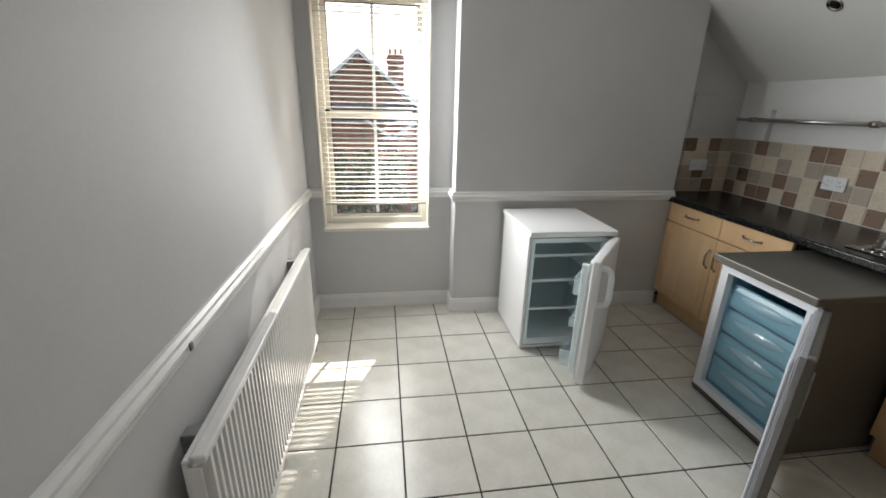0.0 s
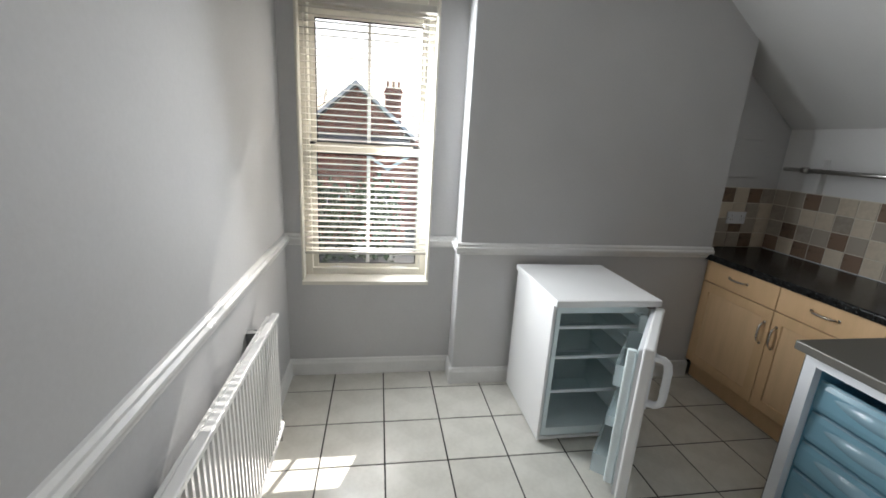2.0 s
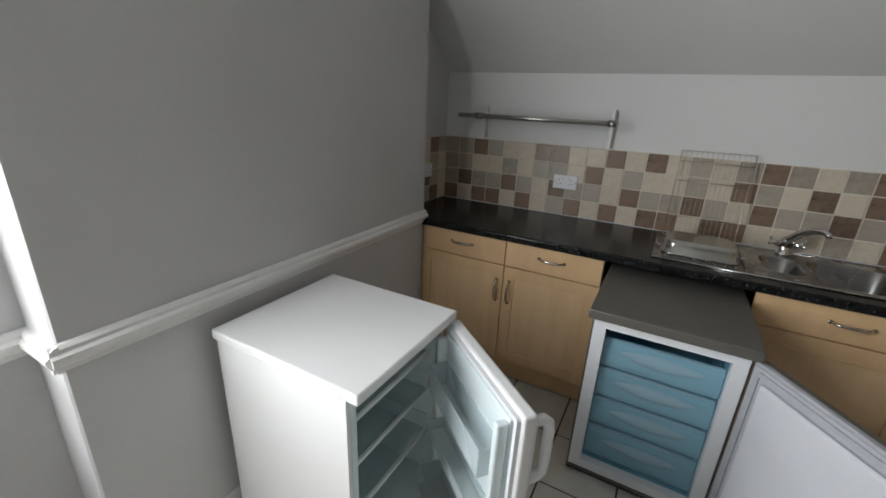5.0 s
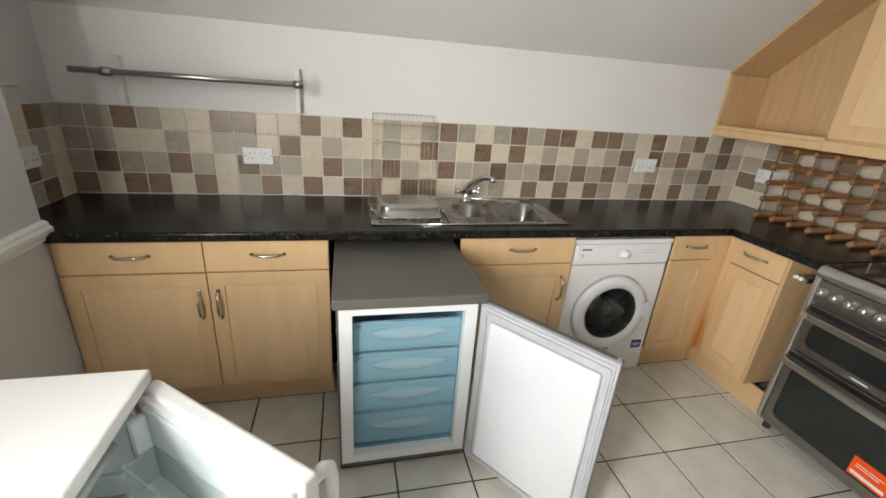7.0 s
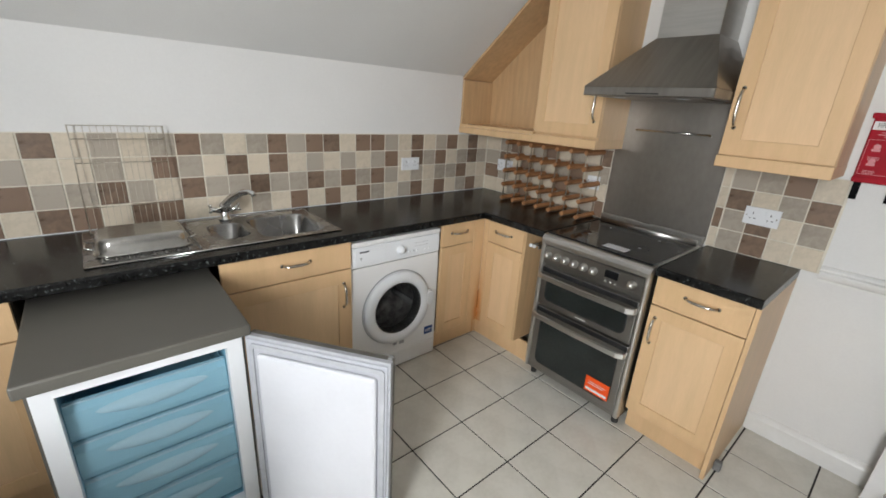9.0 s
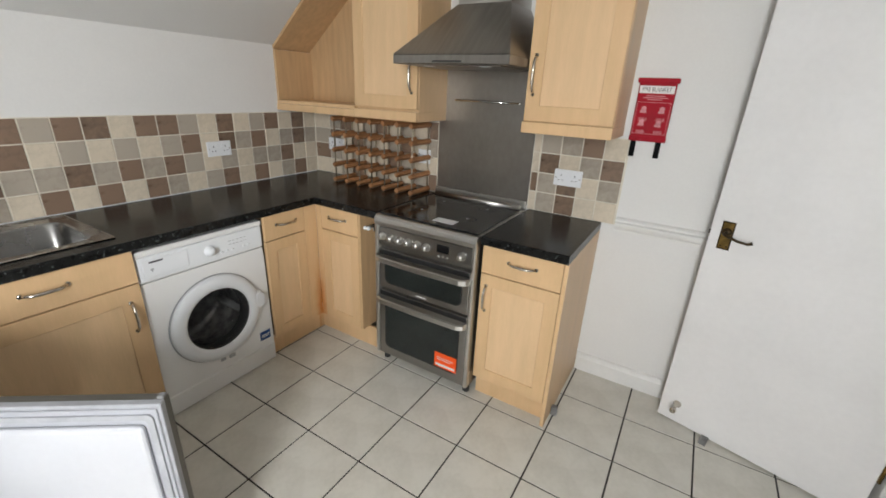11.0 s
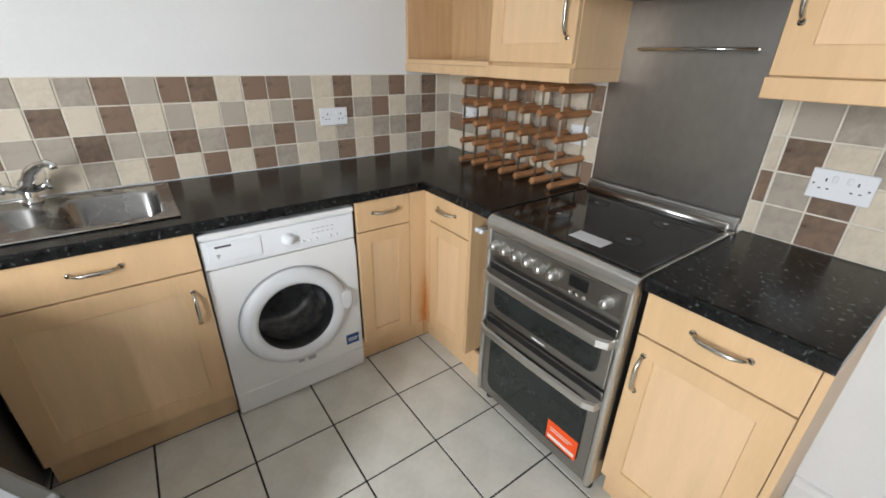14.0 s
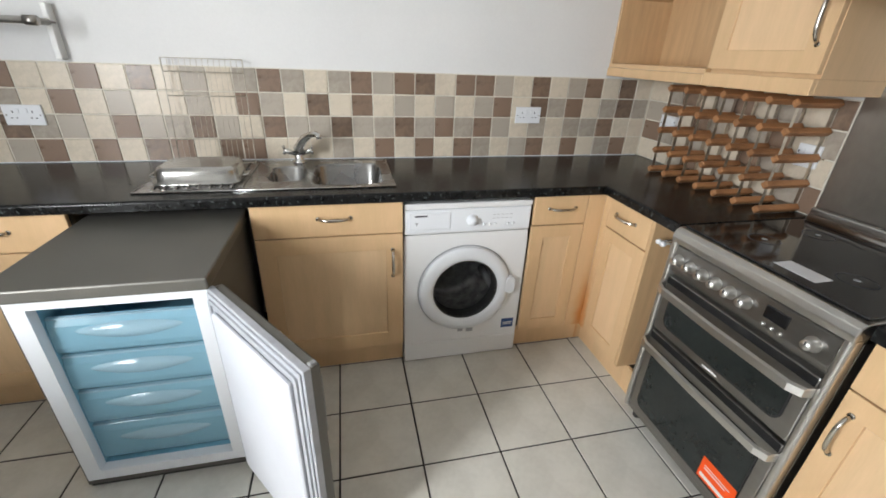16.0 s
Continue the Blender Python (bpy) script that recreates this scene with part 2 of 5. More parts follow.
# ---------------------------------------------------------------- building helpers
def box(bm, x0, x1, y0, y1, z0, z1, bevel=0.0, seg=1):
    r = bmesh.ops.create_cube(bm, size=1.0)
    vs = r["verts"]
    c = Vector(((x0 + x1) / 2, (y0 + y1) / 2, (z0 + z1) / 2))
    for v in vs:
        v.co = Vector((v.co.x * (x1 - x0), v.co.y * (y1 - y0), v.co.z * (z1 - z0))) + c
    if bevel:
        es = list({e for v in vs for e in v.link_edges})
        bmesh.ops.bevel(bm, geom=es, offset=bevel, segments=seg, affect='EDGES', profile=0.5)
    return bm


def boxes(*specs, bevel=0.0, seg=1):
    bm = bmesh.new()
    for s in specs:
        box(bm, *s, bevel=bevel, seg=seg)
    return bm


def tube(points, radius, sides=8, bm=None, closed=False):
    """A round bar along a line of points."""
    bm = bm or bmesh.new()
    pts = [Vector(p) for p in points]
    rings = []
    ref = None
    for i, p in enumerate(pts):
        if closed:
            d = (pts[(i + 1) % len(pts)] - pts[i - 1]).normalized()
        else:
            d = (pts[min(i + 1, len(pts) - 1)] - pts[max(i - 1, 0)]).normalized()
        if ref is None:
            ref = d.orthogonal().normalized()
        u = (ref - d * ref.dot(d)).normalized()
        ref = u
        w = d.cross(u)
        r = radius[i] if isinstance(radius, (list, tuple)) else radius
        rings.append([bm.verts.new(p + (u * math.cos(a) + w * math.sin(a)) * r) for a in [2 * math.pi * k / sides for k in range(sides)]])
    pairs = list(zip(rings, rings[1:])) + ([(rings[-1], rings[0])] if closed else [])
    for a, b in pairs:
        for k in range(sides):
            f = bm.faces.new((a[k], a[(k + 1) % sides], b[(k + 1) % sides], b[k]))
            f.smooth = True
    if not closed:
        bm.faces.new(list(reversed(rings[0])))
        bm.faces.new(rings[-1])
    return bm


def lathe(profile, at=(0, 0, 0), axis='y', sides=40, bm=None):
    """Turn a profile of (radius, height) about an axis."""
    bm = bm or bmesh.new()
    at = Vector(at)
    rings = []
    for r, h in profile:
        ring = []
        for k in range(sides):
            a = 2 * math.pi * k / sides
            p = (r * math.cos(a), h, r * math.sin(a)) if axis == 'y' else (r * math.cos(a), r * math.sin(a), h) if axis == 'z' else (h, r * math.cos(a), r * math.sin(a))
            ring.append(bm.verts.new(at + Vector(p)))
        rings.append(ring)
    for a, b in zip(rings, rings[1:]):
        for k in range(sides):
            bm.faces.new((a[k], a[(k + 1) % sides], b[(k + 1) % sides], b[k])).smooth = True
    bmesh.ops.recalc_face_normals(bm, faces=bm.faces)
    return bm


def extrude_outline(outline, axis, a, b, bevel=0.0, bm=None):
    """A prism: an outline in two coordinates, drawn out along the third axis from a to b."""
    bm = bm or bmesh.new()

    def put(p, h):
        return {'x': (h, p[0], p[1]), 'y': (p[0], h, p[1]), 'z': (p[0], p[1], h)}[axis]
    lo = [bm.verts.new(put(p, a)) for p in outline]
    hi = [bm.verts.new(put(p, b)) for p in outline]
    fs = [bm.faces.new(lo), bm.faces.new(hi)]
    for k in range(len(outline)):
        fs.append(bm.faces.new((lo[k], lo[(k + 1) % len(lo)], hi[(k + 1) % len(lo)], hi[k])))
    bmesh.ops.recalc_face_normals(bm, faces=fs)
    if bevel:
        bmesh.ops.bevel(bm, geom=list({e for f in fs for e in f.edges}), offset=bevel, segments=1, affect='EDGES')
    return bm


def plate(outline, hole, axis, a, b, bm=None):
    """A flat plate with a hole of the same number of corners, of some thickness along an axis."""
    bm = bm or bmesh.new()

    def put(p, h):
        return {'x': (h, p[0], p[1]), 'y': (p[0], h, p[1]), 'z': (p[0], p[1], h)}[axis]
    rings = [[bm.verts.new(put(p, h)) for p in o] for h in (a, b) for o in (outline, hole)]
    n = len(outline)
    for r, s in ((0, 1), (1, 3), (3, 2), (2, 0)):
        for k in range(n):
            bm.faces.new((rings[r][k], rings[r][(k + 1) % n], rings[s][(k + 1) % n], rings[s][k]))
    bmesh.ops.recalc_face_normals(bm, faces=bm.faces)
    return bm


def rounded(x0, x1, y0, y1, r, n=5):
    """A rectangle's outline with rounded corners."""
    out = []
    for cx, cy, a0 in ((x1 - r, y1 - r, 0), (x0 + r, y1 - r, 90), (x0 + r, y0 + r, 180), (x1 - r, y0 + r, 270)):
        for k in range(n):
            a = radians(a0 + 90 * k / (n - 1))
            out.append((cx + r * math.cos(a), cy + r * math.sin(a)))
    return out


def mesh_of(name, bm, mat):
    me = bpy.data.meshes.new(name)
    bm.to_mesh(me)
    bm.free()
    me.materials.append(mat)
    return me


def part(name, bm, mat, parent, label="", m=None):
    ob = new(name, mesh_of(name, bm, mat))
    ob.parent = parent
    if m is not None:
        ob.matrix_basis = m
    if label:
        ob["label"] = label
    return ob


def thing(name, m, label, category, group=""):
    ob = new(name)
    ob.matrix_basis = m
    ob.empty_display_size = 0.1
    return tagged(ob, label, category, group)


def solid(name, bm, mat, label, category, group="", kind="", m=None):
    ob = new(name, mesh_of(name, bm, mat))
    if m is not None:
        ob.matrix_basis = m
    return tagged(ob, label, category, group, kind)


def structure(name, bm, mat, label, category):
    return solid(name, bm, mat, label, category, kind="structure")


# ---------------------------------------------------------------- the room
XL, XE, YS, YN, YW, YR = -0.56, 2.785, -0.775, 3.0, 3.16, 3.195
BX0, BX1 = 0.48, 2.195           # the chimney breast's edges
CEIL, KINK, RISE = 2.62, 1.742, 0.79
XK = XE - (CEIL - KINK) / RISE
T = 0.25
WX0, WX1, WZ0, WZ1 = -0.455, 0.305, 0.645, 2.57     # the window's opening
DY0, DY1 = -0.42, 0.36           # the doorway in the west wall

structure("floor", boxes((XL - 1.6, XE + T, YS - T, YR + 0.3, -0.15, -0.0035)), M["grout"], "dark grouted kitchen floor under square tiles", "floor")
structure("wall_west", boxes((XL - T, XL, DY1, YW + 0.3, -0.15, CEIL), (XL - T, XL, YS - T, DY0, -0.15, CEIL), (XL - T, XL, DY0, DY1, 2.04, CEIL)),
          M["grey_paint"], "pale grey painted wall with a doorway", "wall")
structure("wall_north", boxes((XL, WX0, YW, YW + 0.3, -0.15, CEIL), (WX1, BX0, YW, YW + 0.3, -0.15, CEIL), (WX0, WX1, YW, YW + 0.3, -0.15, WZ0),
                              (WX0, WX1, YW, YW + 0.3, WZ1, CEIL)), M["grey_paint"], "pale grey painted wall round the window", "wall")
structure("wall_chimney_breast", boxes((BX0, BX1, YN, YR + 0.3, -0.15, CEIL), bevel=0.006), M["grey_paint"], "grey painted chimney breast", "wall")
# grey instead of white, so that its colour carries the alcove's shadow
structure("wall_alcove", boxes((BX1, XE, YR, YR + 0.3, -0.15, CEIL)), M["grey_paint"], "grey wall at the back of an alcove, toned for its shadow", "wall")
structure("wall_east", boxes((XE, XE + T, YS - T, YR + 0.3, -0.15, CEIL)), M["white_paint"], "white painted wall above the worktop", "wall")
structure("wall_south", boxes((XL, XE, YS - T, YS, -0.15, CEIL)), M["white_paint"], "white painted wall behind the cooker", "wall")
structure("ceiling", boxes((XL - T, XK, YS - T, YR + 0.3, CEIL, CEIL + 0.12)), M["ceiling"], "flat white ceiling", "ceiling")
structure("ceiling_slope", extrude_outline([(XE, KINK), (XK, CEIL), (XK, CEIL + 0.1), (XE, KINK + 0.1)], 'y', YS, YR), M["ceiling"],
          "white sloping ceiling above the sink wall", "ceiling")
structure("access_panel", boxes((2.36, 2.58, YR - 0.012, YR, 1.405, 1.66), bevel=0.003), M["grey_paint"], "small painted access panel on the alcove wall", "panel")
# the hall behind the doorway
structure("hall_walls", boxes((XL - 1.6, XL - 1.5, -1.0, 1.0, -0.15, CEIL), (XL - 1.5, XL - T, -1.0, -0.9, -0.15, CEIL), (XL - 1.5, XL - T, 0.9, 1.0, -0.15, CEIL),
                              (XL - 1.6, XL - T, -1.0, 1.0, CEIL, CEIL + 0.1)), M["white_paint"], "plain white hall behind the doorway", "wall")


def rail_profile(z0, out):
    """Dado rail: depth out, in (depth, height)."""
    return [(0, z0), (out * 0.45, z0), (out * 0.5, z0 + 0.012), (out * 0.8, z0 + 0.02), (out, z0 + 0.035), (out, z0 + 0.045), (out * 0.62, z0 + 0.052), (out * 0.62, z0 + 0.062), (out * 0.3, z0 + 0.07), (0, z0 + 0.072)]


def skirt_profile(h=0.112):
    return [(0, 0), (0.018, 0), (0.018, h - 0.03), (0.014, h - 0.02), (0.011, h - 0.006), (0.004, h), (0, h)]


def run(profile, wall, a, b):
    """A moulding along a wall from a to b. wall: axis that it lies across, its face and the side that it stands out to."""
    axis, face, side = wall
    o = [(face + side * d, z) for d, z in profile]
    return extrude_outline(o, 'y' if axis == 'x' else 'x', a, b)


R0 = 0.882
for nm, prof, lab in (("dado_rail", rail_profile(R0, 0.03), "white moulded dado rail"), ("baseboard", skirt_profile(), "white painted skirting board")):
    low = nm == "baseboard"
    for k, (wall, a, b) in enumerate([(('x', XL, 1), DY1 + 0.07, YW), (('y', YW, -1), XL, BX0 if low else WX0 - 0.01), (('y', YW, -1), WX1 + 0.01, BX0),
                                      (('x', BX0, -1), YN - 0.02, YW), (('y', YN, -1), BX0 - 0.02, BX1), (('y', YS, 1), XL, 0.615 if not low else 0.68)]):
        if low and k == 2:
            continue
        structure(nm, run(prof, wall, a, b), M["trim"], lab, "trim")
# the notch where the rail was patched
structure("trim_patch", boxes((XL + 0.03, XL + 0.036, 1.137, 1.153, R0 + 0.026, R0 + 0.05), bevel=0.002), M["grey_rubber"], "chipped patch in the dado rail", "trim")
structure("door_frame", boxes((XL - T, XL + 0.015, DY0 - 0.06, DY0, 0, 2.1), (XL - T, XL + 0.015, DY1, DY1 + 0.06, 0, 2.1), (XL - T, XL + 0.015, DY0, DY1, 2.04, 2.1), bevel=0.003),
          M["trim"], "white painted door frame", "door")

# ---------------------------------------------------------------- window
win = tagged(thing("window_1", pose(0, 0, 0), "cream painted sash window with two panes each split by a bar", "window"), kind="structure")
fy0, fy1 = 3.235, 3.30
# the box from 2.20 to 2.51 is an unseen board added to block sun
part("window_frame_sun_board", boxes((WX0, WX0 + 0.045, fy0 - 0.02, fy1, WZ0 + 0.03, WZ1), (WX1 - 0.045, WX1, fy0 - 0.02, fy1, WZ0 + 0.03, WZ1), (WX0 + 0.045, WX1 - 0.045, fy0 - 0.02, fy1 + 0.008, 2.51, WZ1), (WX0 + 0.045, WX1 - 0.045, fy1 - 0.006, fy1 + 0.008, 2.20, 2.51),
                           (WX0 + 0.045, WX1 - 0.045, fy0 - 0.02, fy1, WZ0 + 0.03, WZ0 + 0.075), bevel=0.004), M["upvc"], win)
gx0, gx1 = -0.375, 0.235
for nm, z0, z1, y0 in (("lower_sash", 0.70, 1.475, 3.235), ("upper_sash", 1.445, 2.205, 3.262)):
    g0, g1 = z0 + 0.045, z1 - 0.045
    sash = part(nm, boxes((WX0 + 0.047, gx0, y0, y0 + 0.026, z0, z1), (gx1, WX1 - 0.047, y0, y0 + 0.026, z0, z1), (gx0, gx1, y0, y0 + 0.026, z0, g0), (gx0, gx1, y0, y0 + 0.026, g1, z1),
                          bevel=0.003), M["upvc"], win)
    pane = part("pane", boxes((gx0, gx1, y0 + 0.011, y0 + 0.015, g0, g1)), M["glass"], sash)
    pane.visible_shadow = False
    part("glazing_bar", boxes((-0.082, -0.062, y0 + 0.004, y0 + 0.022, g0, g1), bevel=0.002), M["trim"], sash)
    part("gasket", boxes((gx0, gx0 + 0.006, y0 - 0.001, y0 + 0.004, g0, g1), (gx1 - 0.006, gx1, y0 - 0.001, y0 + 0.004, g0, g1), (gx0, gx1, y0 - 0.001, y0 + 0.004, g0, g0 + 0.006), (gx0, gx1, y0 - 0.001, y0 + 0.004, g1 - 0.006, g1)),
         M["black"], sash, "black rubber seal")
for x in (-0.40, 0.215):
    part("catch", boxes((x - 0.022, x + 0.022, 3.222, 3.236, 1.478, 1.492), bevel=0.003), M["black"], win, "small black sash catch")
for x in (-0.25, 0.13):
    part("lift", boxes((x - 0.055, x + 0.055, 3.222, 3.237, 0.712, 0.726), bevel=0.004), M["trim"], win, "white finger lift")
part("sill", extrude_outline([(3.135, 0.632), (3.135, 0.655), (3.215, 0.677), (3.30, 0.677), (3.30, 0.632)], 'x', WX0 - 0.01, WX1 + 0.01), M["upvc"], win, "cream sloping window sill")
for x0, x1 in ((WX0 - 0.012, WX0 + 0.004), (WX1 - 0.004, WX1 + 0.012)):
    part("reveal_bead", boxes((x0, x1, 3.145, 3.215, 0.66, WZ1), bevel=0.004), M["upvc"], win)


def venetian_blind():
    b = thing("venetian_blind", pose(0, 0, 0), "cream venetian blind with open slats lowered over the window", "blind")
    x0, x1, y, top, bottom = -0.44, 0.29, 3.128, 2.235, 0.838
    part("headrail", boxes((x0, x1, y - 0.022, y + 0.022, top - 0.035, top), bevel=0.003), M["blind"], b)
    part("bottom_rail", boxes((x0, x1, y - 0.016, y + 0.016, bottom, bottom + 0.016), bevel=0.004), M["blind"], b, "slim cream bottom rail", m=pose(0, 0, 0))
    o = [(-0.0155, -0.0028), (-0.008, 0.0002), (0.0, 0.0012), (0.008, 0.0002), (0.0155, -0.0028), (0.0155, -0.0018), (0.008, 0.0012), (0.0, 0.0022), (-0.008, 0.0012), (-0.0155, -0.0018)]
    me = mesh_of("slat", extrude_outline(o, 'x', x0 + 0.004, x1 - 0.004), M["blind"])
    z, k = bottom + 0.034, 0
    while z < top - 0.05:
        s = new("slat", me)
        s.parent = b
        s.matrix_basis = pose(0, y, z, 3.0 + 2.5 * math.sin(k * 1.7))
        z += 0.0335
        k += 1
    for x in (x0 + 0.07, x1 - 0.07):
        part("cord", tube([(x, y - 0.018, top - 0.03), (x, y - 0.018, bottom + 0.01)], 0.0009, 4, tube([(x, y + 0.018, top - 0.03), (x, y + 0.018, bottom + 0.01)], 0.0009, 4)), M["upvc"], b)
    part("tilt_wand", tube([(x0 + 0.03, y - 0.028, top - 0.03), (x0 + 0.028, y - 0.03, 1.05)], 0.0025, 6), M["upvc"], b)


venetian_blind()

# ---------------------------------------------------------------- kitchen units
def east(y, x=2.18, z=0.0):
    """Pose of a unit on the sink wall whose front's left end is at y."""
    return pose(x, y, z, 0, 0, -90)


def south(x, y=-0.19, z=0.0):
    return pose(x, y, z, 0, 0, 180)


def bow_handle(parent, cx, cz, length=0.13, upright=False, out=0.03):
    pts, rad = [], []
    n = 12
    for k in range(n + 1):
        s = k / n
        a = (s - 0.5) * length
        d = out * (1 - (2 * s - 1) ** 4) if 0 < k < n else 0.0
        pts.append((cx, -d, cz + a) if upright else (cx + a, -d, cz))
        rad.append(0.0058 + 0.0014 * math.sin(math.pi * s))
    bm = tube(pts, rad, 8)
    for s in (-0.5, 0.5):
        p = (cx, 0, cz + s * length) if upright else (cx + s * length, 0, cz)
        lathe([(0.0, -0.004), (0.0085, -0.004), (0.0085, 0.0)], p, 'y', 12, bm)
    return part("handle", bm, M["nickel"], parent, "bowed satin metal handle")


def shaker_door(unit, x0, x1, z0, z1, stile=0.062, handle=None, th=0.02):
    bm = plate([(x0, z0), (x1, z0), (x1, z1), (x0, z1)], [(x0 + stile, z0 + stile), (x1 - stile, z0 + stile), (x1 - stile, z1 - stile), (x0 + stile, z1 - stile)], 'y', 0, th)
    bmesh.ops.bevel(bm, geom=[e for e in bm.edges if all(v.co.y < 1e-5 for v in e.verts) and len({f.normal.y < -0.5 for f in e.link_faces}) == 2], offset=0.0018, segments=1, affect='EDGES')
    d = part("door", bm, M["maple"], unit)
    part("panel", boxes((x0 + stile, x1 - stile, 0.007, 0.014, z0 + stile, z1 - stile)), M["maple_panel"], d)
    if handle:
        bow_handle(d, *handle)
    return d


def drawer_front(unit, x0, x1, z0, z1, hx=None):
    d = part("drawer_front", boxes((x0, x1, 0, 0.02, z0, z1), bevel=0.0015), M["maple"], unit)
    bow_handle(d, hx if hx is not None else (x0 + x1) / 2, (z0 + z1) / 2 + 0.01, 0.13)
    return d


ZT, ZD, ZP = 0.865, 0.722, 0.135


def carcass(unit, w, plinth=True, x0=0.0, top=0.868):
    part("body", boxes((x0 + 0.001, x0 + w - 0.001, 0.042, 0.575, ZP, top), bevel=0.001), M["carcass"], unit)
    if plinth:
        part("plinth", boxes((x0, x0 + w, 0.055, 0.073, 0.0, ZP - 0.002), bevel=0.001), M["maple"], unit)


u = thing("base_cabinet", east(2.998), "maple base cabinet with two drawers over two doors", "cabinet", "base cabinets")
carcass(u, 1.033)
for k in (0, 1):
    a, b = (0.004, 0.527) if k == 0 else (0.531, 1.029)
    drawer_front(u, a, b, ZD + 0.006, ZT)
    shaker_door(u, a, b, ZP, ZD, handle=((b - 0.035) if k == 0 else (a + 0.035), 0.575, 0.13, True))
u = thing("base_cabinet", east(1.366), "maple sink cabinet with a dummy drawer over one wide door", "cabinet", "base cabinets")
carcass(u, 0.604, top=0.74)
drawer_front(u, 0.003, 0.601, ZD + 0.006, ZT, 0.32)
shaker_door(u, 0.003, 0.601, ZP, ZD, stile=0.075, handle=(0.555, 0.585, 0.13, True))
u = thing("base_cabinet", east(0.165), "narrow maple corner cabinet with a drawer over a door", "cabinet", "base cabinets")
carcass(u, 0.375)
drawer_front(u, 0.003, 0.265, ZD + 0.006, ZT, 0.14)
shaker_door(u, 0.003, 0.265, ZP, ZD)
part("corner_post", boxes((0.268, 0.356, 0.0, 0.02, ZP, ZT), bevel=0.001), M["stain_east"], u, "corner post with an orange damp stain")
part("plinth", boxes((0.375, 0.4135, 0.055, 0.073, 0.0, ZP - 0.002)), M["stain_east"], u)
u = thing("base_cabinet", south(2.179), "narrow maple cabinet beside the cooker with a drawer over a door", "cabinet", "base cabinets")
carcass(u, 0.327)
part("plinth", boxes((-0.056, -0.001, 0.055, 0.073, 0.0, ZP - 0.002)), M["maple"], u)
part("plinth", boxes((0.327, 0.475, 0.055, 0.073, 0.0, ZP - 0.002), bevel=0.001), M["maple"], u)
part("corner_post", boxes((0.0, 0.038, 0.0, 0.02, ZP, ZT), bevel=0.001), M["stain_south"], u, "corner post with an orange damp stain")
drawer_front(u, 0.04, 0.324, ZD + 0.006, ZT, 0.17)
shaker_door(u, 0.04, 0.324, ZP, ZD, stile=0.06)
part("side_panel", boxes((0.3275, 0.345, 0.0, 0.575, ZP, 0.868), bevel=0.001), M["maple_inside"], u)
u = thing("base_cabinet", south(1.083), "maple end cabinet with a drawer over one door", "cabinet", "base cabinets")
carcass(u, 0.398)
drawer_front(u, 0.003, 0.38, ZD + 0.006, ZT, 0.20)
shaker_door(u, 0.003, 0.38, ZP, ZD, handle=(0.035, 0.60, 0.13, True))
part("side_panel", boxes((0.382, 0.40, 0.0, 0.582, 0.0, 0.869), bevel=0.001), M["maple"], u)
part("foot", boxes((0.402, 0.432, 0.105, 0.135, 0.0, 0.05), bevel=0.004), M["grey_rubber"], u, "grey plastic foot")

# towel rail in the gap beside the cooker
tr = thing("towel_rail", south(1.78, -0.19), "chrome pull-out towel rail with white end caps", "towel rail")
part("bracket", boxes((0.012, 0.018, 0.03, 0.50, 0.775, 0.80), bevel=0.001), M["chrome"], tr)
for x in (-0.012, 0.012):
    part("rod", tube([(x, 0.52, 0.80), (x, 0.0, 0.80)], 0.005, 8), M["chrome"], tr)
    part("cap", lathe([(0, -0.014), (0.009, -0.013), (0.011, -0.004), (0.009, 0.004), (0, 0.005)], (x, 0, 0.80), 'y', 14), M["white_plastic"], tr, "white end cap")

# worktops
FX, FY = 2.163, -0.17


def nosing(front, inward):
    """Profile of a worktop's rolled front edge, in (depth, height)."""
    o = [(front + inward * 0.0125, 0.87), (front + inward * 0.003, 0.87), (front, 0.873)]
    o += [(front + inward * 0.01 * (1 - math.cos(radians(a))), 0.90 + 0.01 * math.sin(radians(a))) for a in (0, 22, 45, 68, 90)]
    return o + [(front + inward * 0.0125, 0.91)]


SX0, SX1, SY0, SY1 = 2.248, 2.735, 0.785, 1.775      # the inset sink
q0, q1, q2, q3 = SX0 + 0.012, SX1 - 0.012, SY0 + 0.02, SY1 - 0.02
bm = plate([(FX + 0.0125, YS + 0.001), (XE - 0.001, YS + 0.001), (XE - 0.001, YR - 0.001), (FX + 0.0125, YR - 0.001)], [(q0, q2), (q1, q2), (q1, q3), (q0, q3)], 'z', 0.87, 0.91)
wt = solid("worktop", bm, M["granite"], "long black speckled laminate worktop with an inset sink", "worktop", "worktops")
part("front_edge", extrude_outline(nosing(FX, 1), 'y', FY, YR - 0.001), M["granite"], wt)
part("sealant", boxes((XE - 0.014, XE - 0.009, YS + 0.02, YR - 0.02, 0.9101, 0.915), bevel=0.002), M["white_plastic"], wt, "thin bead of pale sealant")
for x0, x1, lab in ((1.703, FX + 0.0125, "black speckled worktop in the corner beside the cooker"), (0.683, 1.085, "short black speckled worktop at the end of the run")):
    wt = solid("worktop", boxes((x0, x1, YS + 0.001, FY - 0.0125, 0.87, 0.91)), M["granite"], lab, "worktop", "worktops")
    part("front_edge", extrude_outline(nosing(FY, -1), 'x', x0, x1), M["granite"], wt)


